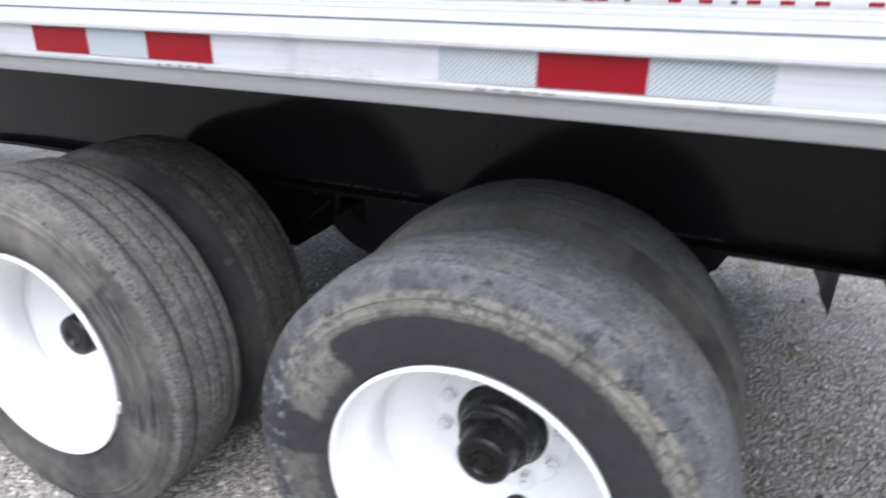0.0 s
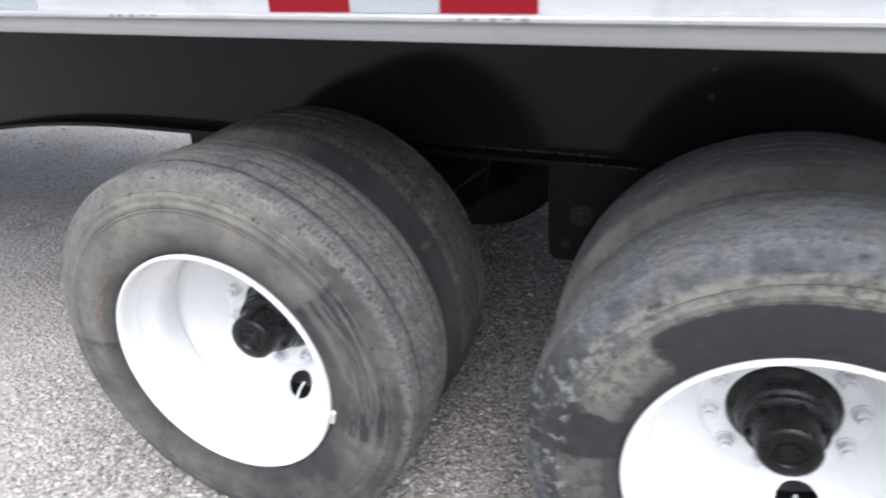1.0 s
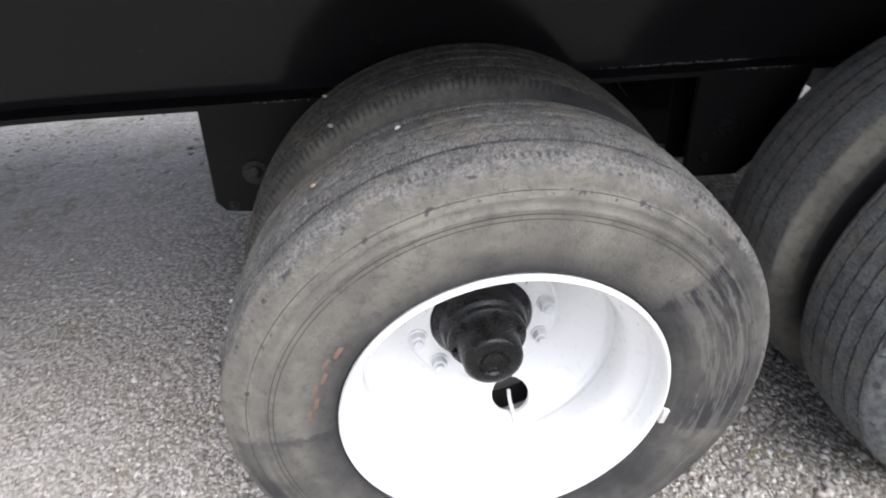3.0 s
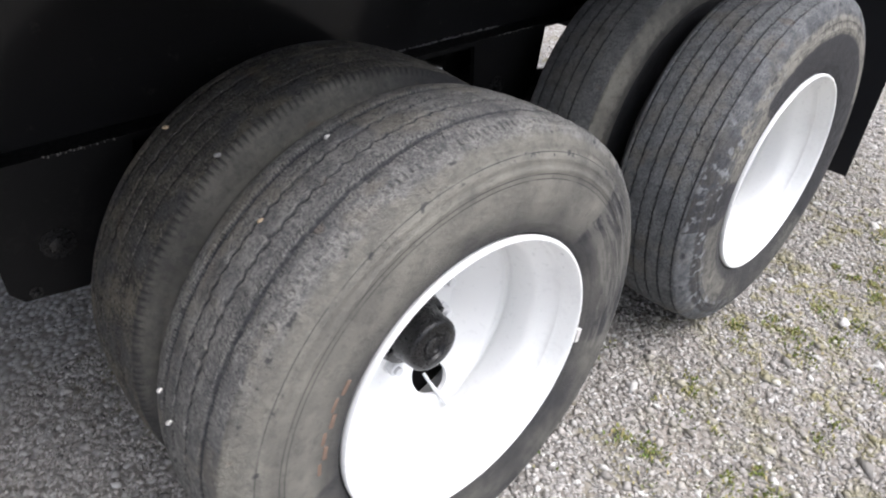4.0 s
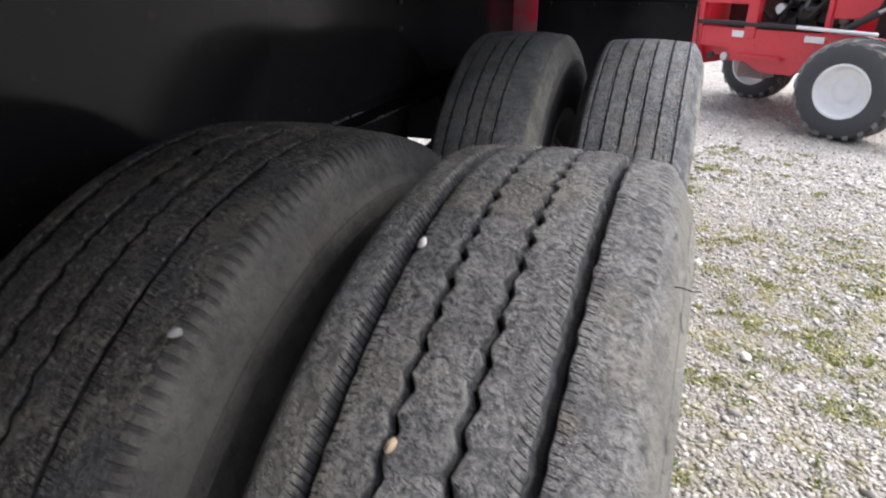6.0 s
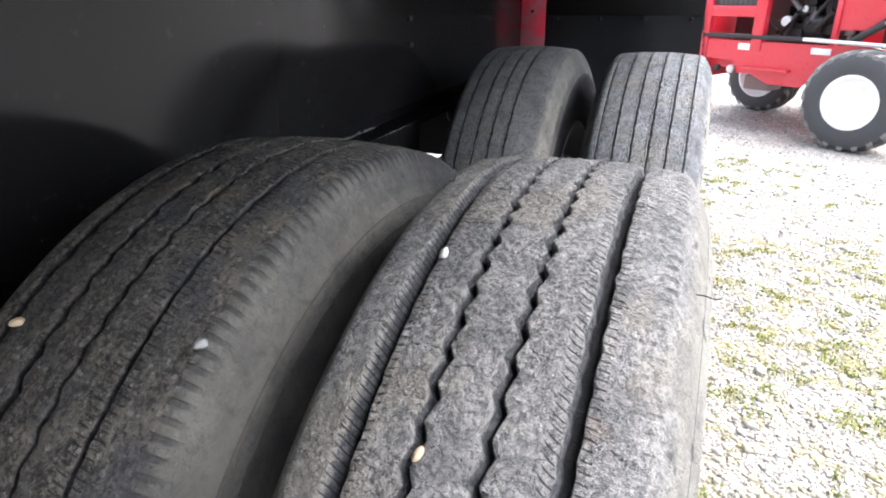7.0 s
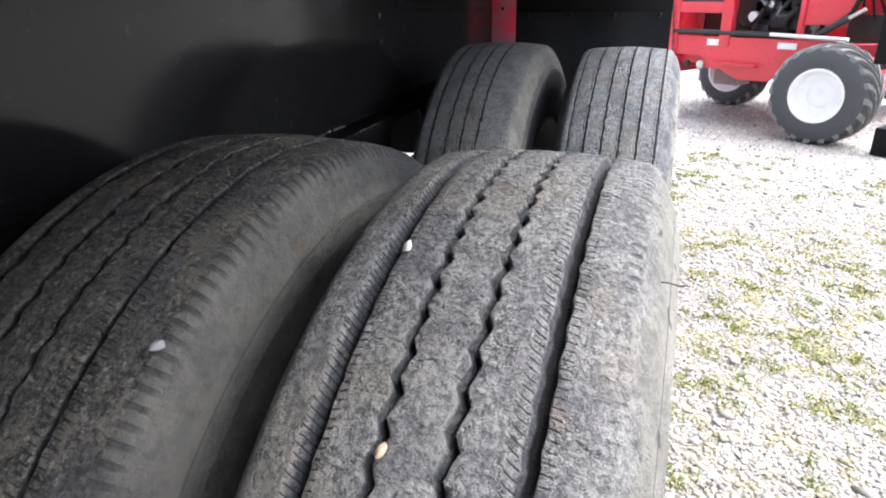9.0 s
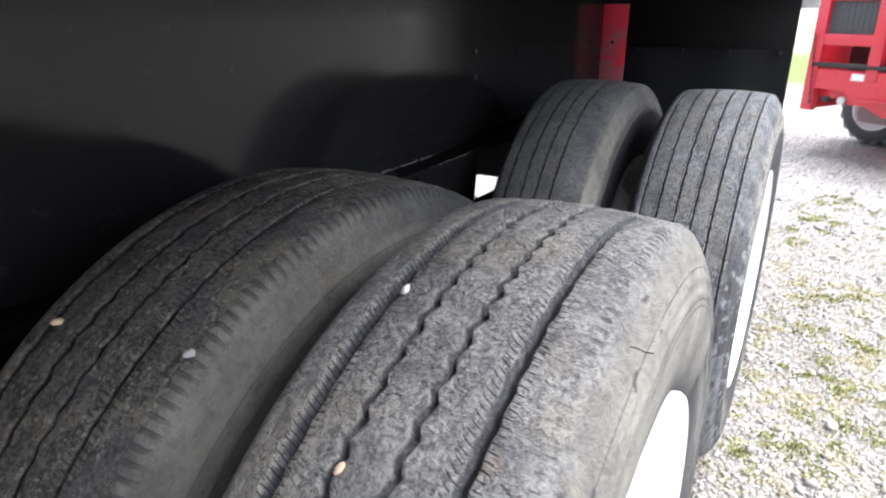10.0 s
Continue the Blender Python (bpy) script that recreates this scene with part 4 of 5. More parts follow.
def beam(y, side):
    xs = [NOSE_X, -2.4] + [-2.2 + 0.1 * k for k in range(15)] + [0.5, TAIL_X - 0.05]
    bm, low = bmesh.new(), bmesh.new()
    for k in range(len(xs) - 1):
        x0, x1 = xs[k], xs[k + 1]
        for mesh, ya, yb, top, under in ((bm, y, y + side * 0.012, 0.0, 0.0), (low, y - side * 0.065, y + side * 0.077, BEAM_Z, BEAM_Z - 0.013)):
            za, zb = BEAM_Z - belly(x0), BEAM_Z - belly(x1)
            ends = [[(x0, za), (x1, zb)], [(x0, DECK_Z - 0.062), (x1, DECK_Z - 0.062)]] if mesh is bm else [[(x0, za - 0.013), (x1, zb - 0.013)], [(x0, za), (x1, zb)]]
            q = [[[mesh.verts.new((x, yy, z)) for x, z in row] for row in ends] for yy in (ya, yb)]
            for a, b, c, d in (((0, 0, 0), (0, 0, 1), (0, 1, 1), (0, 1, 0)), ((1, 0, 0), (1, 1, 0), (1, 1, 1), (1, 0, 1)), ((0, 0, 0), (1, 0, 0), (1, 0, 1), (0, 0, 1)), ((0, 1, 0), (0, 1, 1), (1, 1, 1), (1, 1, 0))):
                mesh.faces.new([q[i][j][m] for i, j, m in (a, b, c, d)])
    for mesh in (bm, low):
        bmesh.ops.remove_doubles(mesh, verts=mesh.verts, dist=0.0005)
    web = part("main_beam", bm, M["web"], trailer, "deep glossy black steel main beam")
    part("flange", low, M["frame_black"], web)
    return web


near_web = beam(WEB_Y, 1)
beam(FAR_SIDE - WEB_Y, -1)
for z in (1.120, 1.054):
    part("beam_bolt", tube((1.031, WEB_Y + 0.002, z), (1.031, WEB_Y - 0.006, z), 0.007, None, 12, bevel=0.001), M["hub_black"], near_web)


def weld(x0, x1, y, z, seed):
    rr = random.Random(seed)
    bm = bmesh.new()
    x = x0
    while x < x1:
        made = bmesh.ops.create_icosphere(bm, subdivisions=1, radius=0.0034 * rr.uniform(0.6, 1.25))["verts"]
        bmesh.ops.translate(bm, verts=made, vec=(x, y + rr.uniform(-0.001, 0.001), z + rr.uniform(-0.0015, 0.0015)))
        x += rr.uniform(0.005, 0.009) if rr.random() < 0.93 else rr.uniform(0.014, 0.030)
    return bm


for x0, x1, y, z in ((0.40, 0.80, WEB_Y - 0.003, 0.878), (0.70, 0.89, 0.692, 0.874), (-0.46, -0.33, 0.692, 0.874), (1.50, 1.66, WEB_Y - 0.003, 0.878)):
    tagged(part("weld_bead", weld(x0, x1, y, z, int(100 * x1)), M["weld"], near_web, "shiny ragged weld bead"), kind="stuff")

# suspension hangers, below both beams
FRONT = [(-0.592, 0.864), (-0.30, 0.864), (-0.33, 0.74), (-0.44, 0.60), (-0.467, 0.576), (-0.582, 0.592), (-0.602, 0.62)]
MIDDLE = [(0.640, 0.864), (0.948, 0.864), (0.926, 0.734), (0.880, 0.64), (0.810, 0.571), (0.668, 0.574), (0.652, 0.592), (0.645, 0.720)]
REAR = [(1.44, 0.864), (1.673, 0.864), (1.652, 0.82), (1.59, 0.775), (1.50, 0.76)]
for y0, y1 in ((0.694, 0.83), (FAR_SIDE - 0.83, FAR_SIDE - 0.694)):
    near_y = y0 if y0 < 1 else y1
    for outline, bolts in ((FRONT, ((-0.49, 0.695, 0.026), (-0.558, 0.607, 0.010))), (MIDDLE, ((0.74, 0.72, 0.026), (0.70, 0.63, 0.011))), (REAR, ((1.56, 0.80, 0.014),))):
        cheeks = plate(outline, y0, y0 + 0.014)
        plate(outline, y1 - 0.014, y1, 0.002, cheeks)
        box(outline[0][0] + 0.02, outline[1][0] - 0.05, y0 + 0.014, y1 - 0.014, 0.846, 0.8635, 0.002, cheeks)
        h = part("suspension_hanger", cheeks, M["frame_black"], trailer, "welded black steel spring hanger")
        for x, z, r in bolts:
            bolt = tube((x, y0 - 0.010, z), (x, y1 + 0.010, z), r * 0.72, None, 6, bevel=0.002)
            tube((x, y0 - 0.003, z), (x, y1 + 0.003, z), r * 1.25, bolt, 24)
            part("pivot_bolt", bolt, M["hub_black"], h)
    for ax in AXLES:
        ym = (y0 + y1) / 2
        leaf = bmesh.new()
        for k in range(3):
            for s in range(8):
                xa, xb = -0.42 + 0.105 * s, -0.42 + 0.105 * (s + 1)
                za, zb = 0.735 - 0.06 * (1 - (xa / 0.5) ** 2), 0.735 - 0.06 * (1 - (xb / 0.5) ** 2)
                if abs(xa + xb) / 2 > 0.42 - 0.10 * k:
                    continue
                turn = Matrix.Rotation(-math.atan2(zb - za, xb - xa), 4, "Y")
                box(ax + xa - 0.002, ax + xb + 0.002, ym - 0.038, ym + 0.038, (za + zb) / 2 - 0.020 - 0.014 * k, (za + zb) / 2 - 0.007 - 0.014 * k, 0.0, leaf, turn)
        part("leaf_spring", leaf, M["frame_black"], trailer, "black leaf spring pack")
for ax in AXLES:
    axle = part("axle", tube((ax, 0.30, HUB_Z), (ax, FAR_SIDE - 0.30, HUB_Z), 0.064, None, 32, bevel=0.004), M["frame_black"], trailer, "black tubular trailer axle")
    for y, sgn in ((0.72, 1), (FAR_SIDE - 0.72, -1)):
        part("brake_drum", tube((ax, y - sgn * 0.22, HUB_Z), (ax, y, HUB_Z), 0.205, None, 48, bevel=0.008), M["frame_black"], axle)
        part("backing_plate", tube((ax, y - sgn * 0.130, HUB_Z), (ax, y - sgn * 0.118, HUB_Z), 0.303, None, 48, bevel=0.003), M["frame_black"], axle, "black brake backing plate")
        d = 1 if ax == 0 else -1
        chamber = tube((ax + d * 0.12, y + sgn * 0.30, 0.70), (ax + d * 0.30, y + sgn * 0.30, 0.715), 0.080, None, 32, bevel=0.03)
        tube((ax + d * 0.205, y + sgn * 0.30, 0.707), (ax + d * 0.220, y + sgn * 0.30, 0.7085), 0.090, chamber, 32, bevel=0.003)
        part("brake_chamber", chamber, M["frame_black"], axle, "black round spring-brake chamber")
for y0 in (0.865, FAR_SIDE - 0.88):
    gusset = part("gusset_plate", plate([(-0.30, 0.866), (0.42, 0.866), (0.418, 0.79), (0.402, 0.68), (0.24, 0.572), (-0.30, 0.572)], y0, y0 + 0.012), M["frame_black"], trailer, "black welded gusset plate")
    part("brace_rod", tube((0.285, y0 - 0.014, 0.672), (0.410, y0 - 0.014, 0.778), 0.0045, None, 10), M["engine"], gusset)
    part("brace_rod", tube((0.345, y0 - 0.014, 0.790), (0.395, y0 - 0.014, 0.832), 0.0040, None, 10), M["engine"], gusset)
# cross-members between the beams
for k in range(14):
    x = -3.6 + 0.48 * k
    part("cross_member", box(x, x + 0.05, WEB_Y + 0.012, FAR_SIDE - WEB_Y - 0.012, 1.20, DECK_Z - 0.062, 0.003), M["frame_black"], trailer)
# outriggers under the overhang of the deck would show from below only at the tail
for x in (-2.6, -1.7, 2.55):
    part("outrigger", plate([(0, 0), (0, 0.038), (0.60, 0.038), (0.60, -0.09), (0.52, -0.09)], -0.004, 0.004, 0.001), M["frame_black"], trailer, "", pose(x, 0.055, 1.30, 0, 0, 90))

# mud flaps on hanger plates behind the rear wheels
FLAP_X = 2.165
for y0, y1 in ((0.036, 0.648), (FAR_SIDE - 0.648, FAR_SIDE - 0.036)):
    bm = bmesh.new()
    n, rows = 14, 16
    grid = [[bm.verts.new((FLAP_X + 0.012 * math.sin(3.1 * j / rows) * (j / rows) + 0.004 * math.sin(i * 0.9), y0 + (y1 - y0) * i / n, 0.185 + (1.085 - 0.185) * j / rows)) for i in range(n + 1)] for j in range(rows + 1)]
    for j in range(rows):
        for i in range(n):
            bm.faces.new((grid[j][i], grid[j][i + 1], grid[j + 1][i + 1], grid[j + 1][i]))
    bmesh.ops.solidify(bm, geom=bm.faces[:], thickness=0.009)
    flap = part("mud_flap", bm, M["rubber_flap"], trailer, "black rubber mud flap")
    for k in range(4):
        y = y0 + 0.045 + (y1 - y0 - 0.09) * k / 3
        part("flap_bolt", tube((FLAP_X - 0.014, y, 1.072), (FLAP_X + 0.012, y, 1.072), 0.009, None, 6, bevel=0.0015), M["hub_black"], flap, "black bolt head")
    part("flap_bracket", box(FLAP_X + 0.006, FLAP_X + 0.020, y0, y1, 1.040, 1.335, 0.003), M["frame_black"], flap, "black steel flap hanger plate")
red = part("bracket_plate", box(2.160, 2.168, 0.651, 0.7545, 0.930, 1.248, 0.002), M["red_plate"], trailer, "red painted bracket plate on the beam, faded in patches")
part("plate_bolt", tube((2.160, 0.706, 1.10), (2.154, 0.706, 1.10), 0.007, None, 8, bevel=0.001), M["hub_black"], red)
# added plate: blocks bright ground that would show past the tail
part("rear_bulkhead", box(2.30, 2.315, 0.60, FAR_SIDE - 0.60, 0.42, 1.336, 0.003), M["frame_black"], trailer, "added black steel blocking plate")
# tail: end bar and amber marker
part("end_bar", box(TAIL_X, TAIL_X + 0.045, 0.0, FAR_SIDE, 1.23, DECK_Z, 0.004), M["rail"], trailer, "aluminium end bar of the deck")
lamp = part("marker_lamp", box(TAIL_X - 0.01, TAIL_X + 0.03, -0.055, -0.022, 1.290, 1.340, 0.004), M["frame_black"], trailer, "small amber side marker lamp")
part("lens", box(TAIL_X - 0.018, TAIL_X - 0.008, -0.052, -0.030, 1.298, 1.332, 0.003), M["amber"], lamp, "amber lens")

# dual wheels on both sides
WHITE = "white-painted deep-dish steel wheel"
SHADE_GREY = "grimy steel inner wheel"
for k, ax in enumerate(AXLES):
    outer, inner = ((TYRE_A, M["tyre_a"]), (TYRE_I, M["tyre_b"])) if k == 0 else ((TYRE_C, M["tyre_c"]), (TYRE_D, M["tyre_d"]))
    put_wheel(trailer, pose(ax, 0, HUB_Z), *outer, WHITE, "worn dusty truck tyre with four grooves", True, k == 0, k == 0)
    put_wheel(trailer, pose(ax, 0.576, HUB_Z, 0, 0, 180) if k == 0 else pose(ax, 0.598, HUB_Z, 0, 0, 180) @ Matrix.Scale(1.018, 4), *inner, SHADE_GREY, "worn dusty inner truck tyre", False)
    put_wheel(trailer, pose(ax, FAR_SIDE, HUB_Z, 0, 0, 180), *outer, WHITE, "worn dusty truck tyre with four grooves", True)
    put_wheel(trailer, pose(ax, FAR_SIDE - 0.576, HUB_Z), inner[0], M["tyre_far"], SHADE_GREY, "worn dusty inner truck tyre", False)

# ---- a second flatbed parked alongside, of which little more than the edge shows ----
NEXT_Y, NEXT_Z = 7.7, 1.402
other = thing("parked_flatbed", "second white-decked flatbed trailer parked alongside on gravel", "trailer")
part("side_rail", box(-11.0, 7.0, NEXT_Y, NEXT_Y + 0.06, NEXT_Z - 0.11, NEXT_Z, 0.004), M["rail"], other, "white aluminium side rail")
part("deck", box(-11.0, 7.0, NEXT_Y + 0.06, NEXT_Y + 2.55, NEXT_Z - 0.05, NEXT_Z - 0.002, 0.003), M["deck"], other, "pale aluminium deck")
part("main_beam", box(-11.0, 6.9, NEXT_Y + 0.75, NEXT_Y + 0.77, 0.88, NEXT_Z - 0.05, 0.002), M["frame_black"], other)
part("main_beam", box(-11.0, 6.9, NEXT_Y + 1.80, NEXT_Y + 1.82, 0.88, NEXT_Z - 0.05, 0.002), M["frame_black"], other)
for k in range(44):
    x = -7.0 + k * 0.29 + 0.06 * (k % 3)
    if k % 7 != 5:
        dark = k % 4 == 1
        part("reflective_tape", box(x, x + (0.07 if dark else 0.15), NEXT_Y - 0.004, NEXT_Y - 0.001, 1.338, 1.386 if not dark else 1.372, 0),
             M["frame_black"] if dark else M["tape_red"], other, "" if dark else "red reflective tape")
for ax in (4.2, 5.45):
    put_wheel(other, pose(ax, NEXT_Y, HUB_Z), TYRE_C, M["tyre_d"], WHITE, "worn dusty truck tyre", True)
for y in (NEXT_Y + 0.7, NEXT_Y + 1.85):
    leg = part("landing_leg", box(-8.0, -7.88, y - 0.06, y + 0.06, 0.05, 0.9, 0.006), M["frame_black"], other, "black landing leg")
    part("foot", box(-8.1, -7.78, y - 0.12, y + 0.12, 0.012, 0.05, 0.004), M["frame_black"], leg)

# pebbles caught in the treads
for n, (x, y, z, size, mat, what) in enumerate((
        (-0.157, 0.189, 1.001, 0.0052, "pebble_white", "white"), (-0.299, 0.151, 0.929, 0.0052, "pebble_tan", "tan"),
        (-0.485, 0.201, 0.678, 0.0052, "pebble_white", "white"), (-0.494, 0.160, 0.648, 0.0052, "pebble_white", "white"),
        (-0.271, 0.339, 0.952, 0.0050, "pebble_grey", "grey"), (-0.285, 0.518, 0.943, 0.0050, "pebble_tan", "tan"))):
    tagged(part("pebble", pebble(n + 11, size, (0.9, 0.75, 1.2)), M[mat], None, "", pose(x, y, z, 20 * n, 30, 15 * n)),
           what + " pebble wedged in the tyre tread", "pebble", "pebbles in the tread")


tagged(part("limestone_lump", pebble(31, 0.020, (1.1, 0.8, 0.75)), M["pebble_white"], None, "", pose(1.44, -0.29, 0.022, 10, 5, 30)), "large white limestone lump on the gravel", "stone")
straw = bmesh.new()
bend = [Vector((1.02, -0.215, 0.024)), Vector((1.045, -0.195, 0.030)), Vector((1.075, -0.180, 0.028)), Vector((1.10, -0.172, 0.022))]
for a, b in zip(bend, bend[1:]):
    tube(a, b, 0.0016, straw, 6)
tagged(part("straw", straw, M["straw"]), "dry bent straw lying on the gravel", "straw")

# ---- the red truck-carried forklift across the yard ----
lift = thing("forklift", "red three-wheeled truck-mounted forklift with white rims", "forklift", Matrix.Translation((4.90, -1.054, 0.01)) @ pose(0, 0, 0, 0, 0, -123.0))
# x runs along the machine to its tail, y across it, z up


def lug_tyre(radius, rim, width, lugs):
    half = width / 2
    prof = [(rim, 0.02), (rim + 0.01, 0.0), (rim + 0.05, -0.008), (radius - 0.06, -0.006), (radius - 0.025, 0.012), (radius - 0.012, 0.05), (radius - 0.008, half),
            (radius - 0.012, width - 0.05), (radius - 0.025, width - 0.012), (radius - 0.06, width + 0.006), (rim + 0.05, width + 0.008), (rim, width - 0.02)]
    v, f = lathe(prof, 64)
    bm = bmesh.new()
    vs = [bm.verts.new(p) for p in v]
    for q in f:
        bm.faces.new([vs[i] for i in q])
    return bm


def lug_mesh(radius, width, side):
    """One slanting tread lug: a tapered, bent bar from the shoulder to the middle of the tread."""
    half, bm, rings = width / 2, bmesh.new(), []
    for k in range(5):
        t = k / 4
        a = 0.40 * t * t + 0.10 * t
        y = 0.006 + (half - 0.016) * t
        w = (0.030 - 0.006 * t) / radius
        drop = 0.020 * max(0.0, 1 - 3 * t)
        row = []
        for da, rr in ((-w, radius - 0.030 - drop), (-w * 0.62, radius + 0.010 - drop), (w * 0.62, radius + 0.010 - drop), (w, radius - 0.030 - drop)):
            row.append(bm.verts.new((rr * math.cos(a + da), y if not side else width - y, rr * math.sin(a + da))))
        rings.append(row)
    for p, q in zip(rings, rings[1:]):
        for i in range(3):
            bm.faces.new((p[i], p[i + 1], q[i + 1], q[i]))
    bm.faces.new(rings[0][::-1])
    bm.faces.new(rings[-1])
    return mesh_from_bm("lug", bm, M["machine_tyre"], True, 30.0)


def machine_wheel(x, y, radius, rim, width, lugs, m=None):
    v, f = lathe([(rim + 0.012, 0.010), (rim + 0.010, -0.006), (rim - 0.004, -0.006), (rim - 0.012, 0.012), (rim - 0.022, 0.035), (rim - 0.035, 0.055), (0.10, 0.075), (0.075, 0.06), (0.05, 0.055), (0.001, 0.055)], 48)
    w = part("wheel", mesh_of("machine_wheel", v, f, M["machine_rim"]), None, lift, "white pressed-steel wheel", m or pose(x, y, radius))
    part("tyre", lug_tyre(radius, rim, width, lugs), M["machine_wall"], w, "dusty black lugged tyre")
    for side in (0, 1):
        block = lug_mesh(radius, width, side)
        for k in range(lugs):
            part("lug", block, None, w, "", pose(0, 0, 0, 0, -360 * (k + 0.5 * side) / lugs, 0))
    return w


machine_wheel(0.03, 0.0, 0.366, 0.192, 0.30, 20)
machine_wheel(1.37, 1.12, 0.338, 0.19, 0.26, 18)
machine_wheel(0.03, 2.1, 0.352, 0.207, 0.30, 20, pose(0.03, 2.4, 0.352, 0, 0, 180))

# chassis beam, tail frame with a grille and an open bay
part("chassis_beam", plate([(1.50, 0.738), (0.28, 0.738), (0.10, 0.775), (0.02, 0.720), (0.40, 0.52), (0.53, 0.400), (0.80, 0.40), (0.95, 0.470), (1.10, 0.47), (1.14, 0.575), (1.50, 0.575)], 0.23, 0.27), M["red"], lift, "red chassis side beam")
part("step_plate", box(0.62, 1.02, 0.17, 0.26, 0.512, 0.532, 0.004), M["red"], lift, "pale scuffed red step")
frame_bm = box(1.40, 1.50, 0.22, 0.30, 0.385, 1.375, 0.012)
tail = part("tail_frame", frame_bm, M["red"], lift, "red tail post")
part("frame_post", box(0.90, 1.00, 0.22, 0.30, 0.66, 1.375, 0.012), M["red"], tail)
part("frame_bar", box(0.99, 1.41, 0.225, 0.295, 0.930, 1.020, 0.010), M["red"], tail)
part("frame_bar", box(0.99, 1.41, 0.225, 0.295, 1.275, 1.375, 0.010), M["red"], tail)
part("grille", box(0.99, 1.41, 0.262, 0.280, 1.015, 1.28, 0.002), M["mesh_grey"], tail, "dark wire-mesh grille")
for k in range(9):
    part("grille_wire", tube((1.03 + 0.045 * k, 0.258, 1.02), (1.03 + 0.045 * k, 0.258, 1.275), 0.003, None, 6), M["grey_box"], tail)
for k, (z0, z1) in enumerate(((1.308, 1.342),)):
    for x0, x1 in ((1.14, 1.19), (1.20, 1.25), (1.26, 1.31), (1.32, 1.36)):
        part("label", box(x0, x1, 0.221, 0.2245, z0, z1, 0), M["label_white"], tail, "white letter-like bar of a label")
part("side_panel", box(1.485, 1.502, 0.28, 1.9, 0.385, 1.375, 0.006), M["red"], tail, "red rear panel")
chain = bmesh.new()
for k in range(16):
    z = 1.02 - 0.036 * k
    tube((1.47 - 0.004 * k, 0.205, z), (1.468 - 0.004 * k, 0.205, z - 0.03), 0.008 if k % 2 else 0.005, chain, 8)
part("chain", chain, M["engine"], lift, "dark safety chain hanging at the tail")
for x0, x1, z0, z1 in ((0.965, 1.105, 0.665, 0.718), (0.335, 0.485, 0.668, 0.715)):
    part("label", box(x0, x1, 0.224, 0.229, z0, z1, 0.001), M["label_white"], lift, "white rectangular sticker")
part("tow_eye", tube((1.13, 0.19, 0.50), (1.13, 0.24, 0.50), 0.035, None, 20, bevel=0.008), M["steel"], lift)
part("tow_eye", tube((1.27, 0.19, 0.50), (1.27, 0.24, 0.50), 0.028, None, 20, bevel=0.008), M["engine"], lift)
part("battery_box", box(1.02, 1.27, 0.70, 0.92, 0.27, 0.40, 0.012), M["pink_box"], lift, "dusty grey box under the chassis")

# engine bay: dark blocks, pipes and hoses
part("floor_rail", tube((0.40, 0.235, 0.772), (1.45, 0.235, 0.772), 0.022, None, 16), M["engine"], lift, "black rail along the chassis")
rr = random.Random(12)
bay = box(0.32, 1.40, 0.62, 0.9, 0.58, 1.25, 0.01)
for k in range(26):
    x, z = rr.uniform(0.42, 0.92), rr.uniform(0.74, 1.12)
    dx, dz = rr.uniform(0.02, 0.09), rr.uniform(0.02, 0.08)
    part("engine_unit", box(x - dx, x + dx, 0.40 + rr.uniform(0, 0.1), 0.615, z - dz, z + dz, 0.006), M["engine"], lift)
part("engine", bay, M["engine"], lift, "dark oily engine block")
for k in range(9):
    a = (rr.uniform(0.40, 0.9), rr.uniform(0.33, 0.42), rr.uniform(0.74, 1.1))
    b = (a[0] + rr.uniform(-0.25, 0.25), a[1] + rr.uniform(-0.02, 0.06), a[2] + rr.uniform(-0.22, 0.22))
    part("hose", tube(a, b, rr.uniform(0.008, 0.02), None, 10), M[rr.choice(["engine", "grey_box", "hub_black", "engine"])], lift)
part("oil_filter", tube((0.80, 0.36, 0.90), (0.80, 0.42, 0.90), 0.042, None, 24, bevel=0.008), M["label_white"], lift, "white round filter")
part("oil_filter", tube((0.66, 0.36, 1.00), (0.66, 0.42, 1.00), 0.026, None, 20, bevel=0.006), M["steel"], lift)
part("fuel_tank", box(0.28, 0.93, 0.24, 0.70, 1.085, 1.36, 0.04), M["grey_box"], lift, "blue-grey plastic tank")
shield = plate([(0.36, 0.85), (0.36, 1.40), (-0.05, 1.40), (-0.03, 1.08), (0.03, 0.93), (0.12, 0.86)], 0.27, 0.30, 0.004)
part("side_shield", shield, M["red"], lift, "rounded red side shield")
part("body_panel", box(-0.34, 0.26, 0.52, 0.56, 0.74, 1.40, 0.02), M["red"], lift, "red body panel behind the shield")
part("valve_block", box(-0.28, 0.08, 0.44, 0.52, 0.72, 0.93, 0.01), M["engine"], lift, "dark hydraulic valve block")
for k in range(4):
    part("hose", tube((-0.26 + 0.08 * k, 0.43, 0.90), (-0.14 + 0.05 * k, 0.40, 1.08 + 0.04 * k), 0.011, None, 10), M["hub_black"], lift)
strap = bmesh.new()
for (xa, za), (xb, zb) in zip([(-0.05, 1.40), (-0.035, 1.08), (0.02, 0.94)], [(-0.035, 1.08), (0.02, 0.94), (0.12, 0.862)]):
    tube((xa - 0.012, 0.275, za), (xb - 0.012, 0.275, zb), 0.019, strap, 10)
part("edge_seal", strap, M["hub_black"], lift, "black rubber edge on the shield")
part("strut", box(0.33, 0.37, 0.25, 0.30, 0.70, 1.10, 0.006), M["red"], lift)
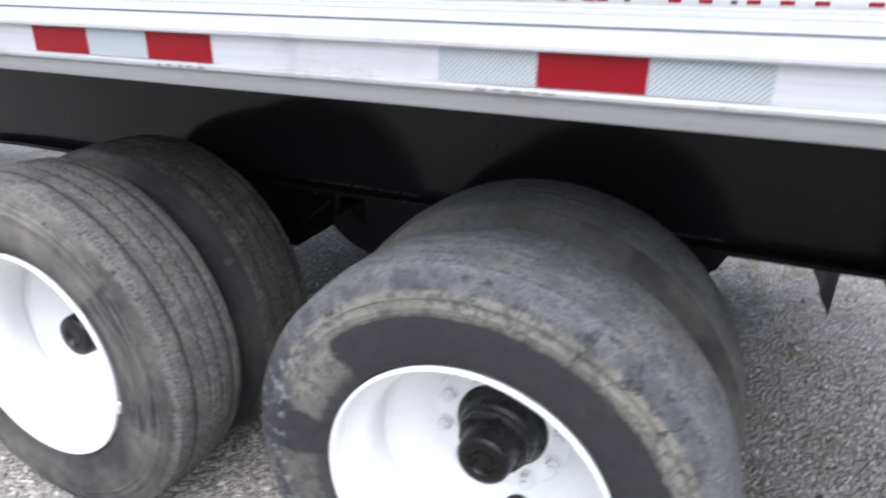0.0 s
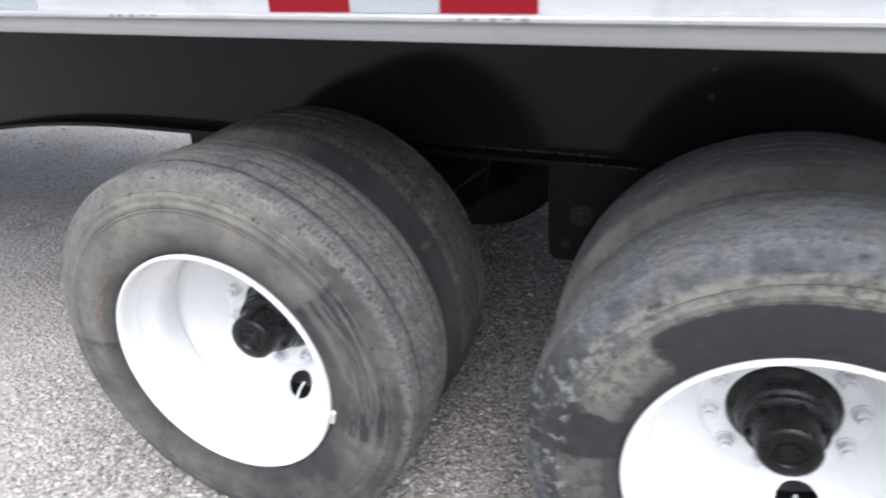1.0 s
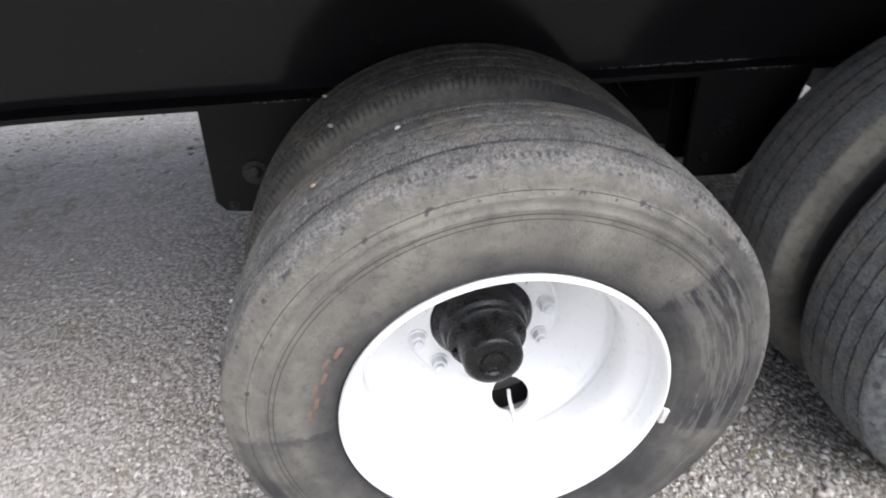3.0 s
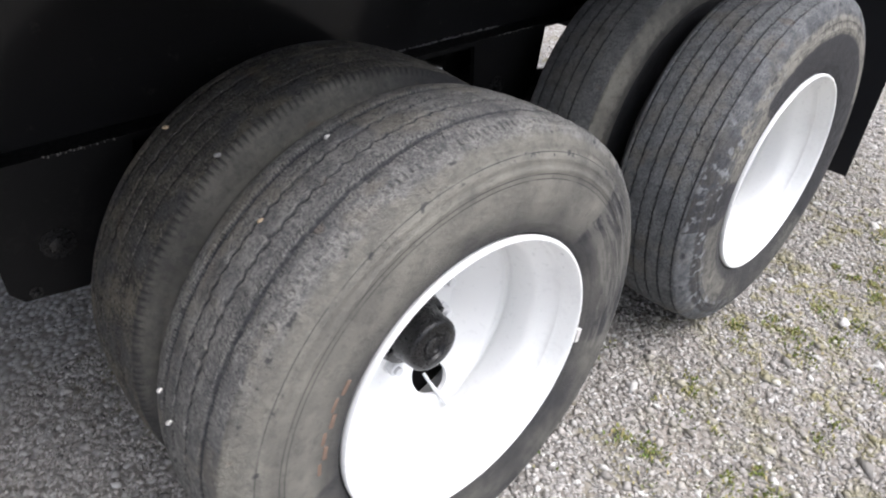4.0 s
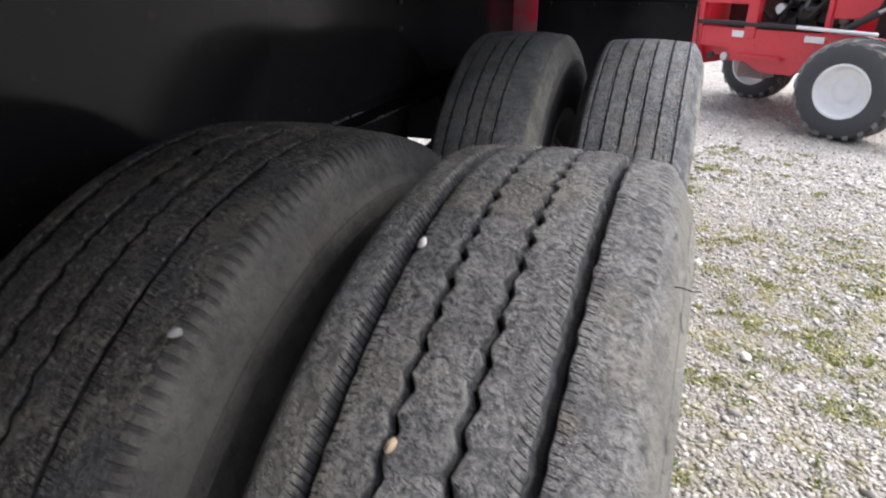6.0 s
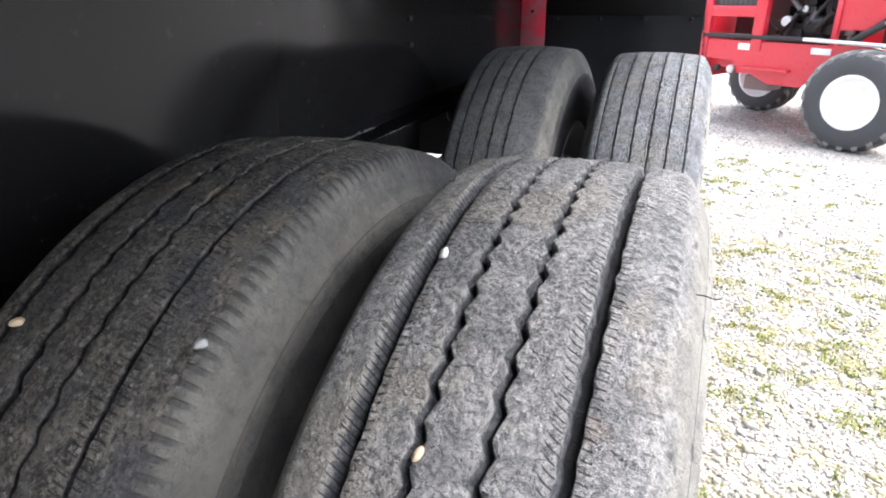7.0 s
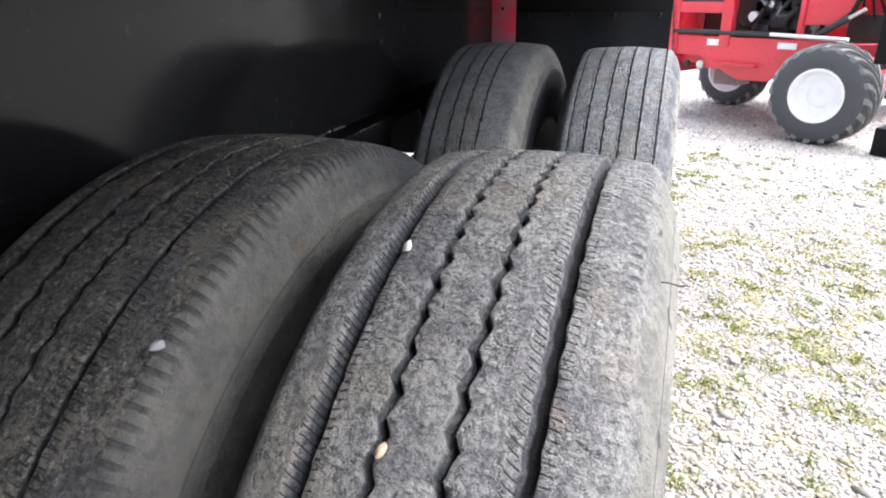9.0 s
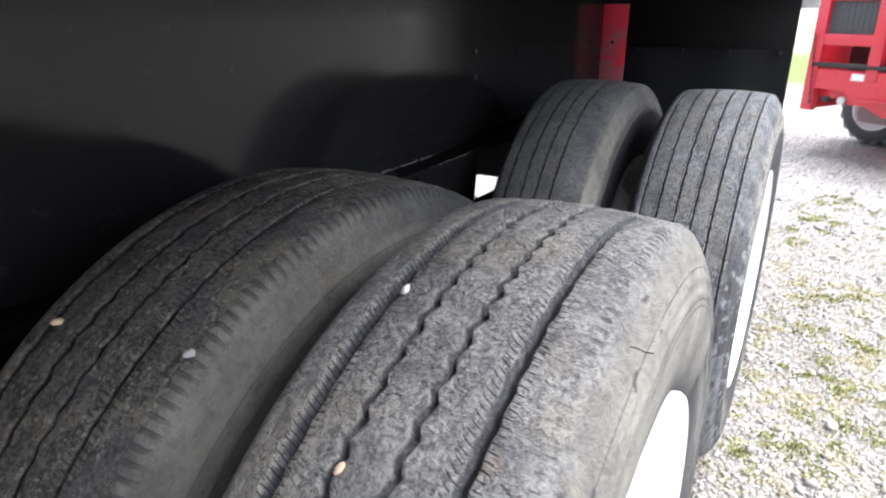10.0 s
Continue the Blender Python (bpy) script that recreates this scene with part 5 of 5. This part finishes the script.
part("silver_bar", tube((0.52, 0.14, 0.782), (-0.07, 0.12, 0.768), 0.015, None, 16, bevel=0.003), M["silver"], lift, "bright silver side bar")
ram = part("hydraulic_ram", tube((0.18, 0.18, 0.785), (-0.02, 0.18, 0.915), 0.026, None, 16, bevel=0.004), M["engine"], lift, "dark hydraulic ram")
part("ram_rod", tube((-0.02, 0.18, 0.915), (-0.12, 0.18, 0.98), 0.014, None, 12), M["steel"], ram)
part("drive_arm", plate([(0.35, 0.70), (-0.25, 0.74), (-0.30, 0.66), (0.10, 0.60)], 0.30, 0.40, 0.006), M["red"], lift)
part("cross_axle", box(-0.08, 0.14, 0.30, 2.1, 0.30, 0.42, 0.01), M["red"], lift)
part("underframe", box(0.10, 1.48, 0.30, 1.9, 0.50, 0.60, 0.01), M["red"], lift)
mast = part("mast", box(-0.42, -0.285, 0.05, 0.16, 0.62, 2.0, 0.012), M["frame_black"], lift, "black lifting mast rail")
part("mast_rail", box(-0.56, -0.44, 0.10, 0.22, 0.10, 2.0, 0.012), M["frame_black"], mast)
part("mast_rail", box(-0.56, -0.44, 1.9, 2.02, 0.10, 2.0, 0.012), M["frame_black"], mast)
part("stabiliser_foot", box(-0.60, -0.42, -0.02, 0.16, 0.0, 0.20, 0.015), M["frame_black"], mast, "black stabiliser foot")
part("warning_panel", box(-0.385, -0.30, 0.030, 0.048, 0.98, 1.16, 0.004), M["label_white"], mast, "white warning plate")

# the machine's tail lies towards its local -x
FLIP = Matrix.Diagonal((-1, 1, 1, 1))
turned = set()
for ob in lift.children_recursive:
    if ob.data.name not in turned:
        turned.add(ob.data.name)
        ob.data.transform(FLIP)
        ob.data.flip_normals()
    ob.matrix_basis = FLIP @ ob.matrix_basis @ FLIP

# ---- loose stone and weeds, nearest the path ----


def yard(rng, n):
    """More chips where the camera passes near, thinning out with distance."""
    a = np.stack([rng.uniform(-1.7, 3.6, n), rng.uniform(-1.9, 1.2, n)], 1)
    keep = rng.uniform(0, 1, n) < np.clip(1.35 - 0.22 * np.hypot(a[:, 0] - 0.6, a[:, 1] + 0.3), 0.15, 1)
    return a[keep]


def open_side(rng, n):
    return np.stack([rng.uniform(-0.2, 4.2, n), rng.uniform(-2.0, 0.3, n)], 1)


def beyond(rng, n):
    return np.stack([rng.uniform(-4.5, 7.0, n), rng.uniform(-3.0, 5.0, n)], 1)


stones("gravel", "pale angular crushed limestone chips", 205000, yard, 0.0049, 3)
stones("gravel_coarse", "larger pale and buff limestone chips", 9000, open_side, 0.0086, 12)
stones("gravel_far", "pale angular crushed limestone chips", 52000, beyond, 0.0070, 4)
rng = random.Random(8)
clumps = []
for _ in range(2300):
    x, y = 0.5 + 3.9 * rng.random() ** 1.5, rng.uniform(-2.2, -0.05)
    if noise.noise(Vector((x * 1.5, y * 1.5, 3.0))) + 1.1 * noise.noise(Vector((x * 6.0, y * 6.0, 7.0))) > 0.10:
        clumps.append((x, y, rng.uniform(0.008, 0.030), int(6 + 70 * rng.random() ** 2.2)))
for _ in range(14):
    clumps.append((rng.uniform(-1.0, 0.9), rng.uniform(-0.35, 0.2), rng.uniform(0.010, 0.03), rng.randint(6, 26)))
for _ in range(10):
    clumps.append((rng.uniform(1.5, 2.2), rng.uniform(0.1, 0.9), rng.uniform(0.015, 0.04), rng.randint(8, 30)))
weeds("weeds", "low green and yellowing weeds between the stones", clumps, 5)
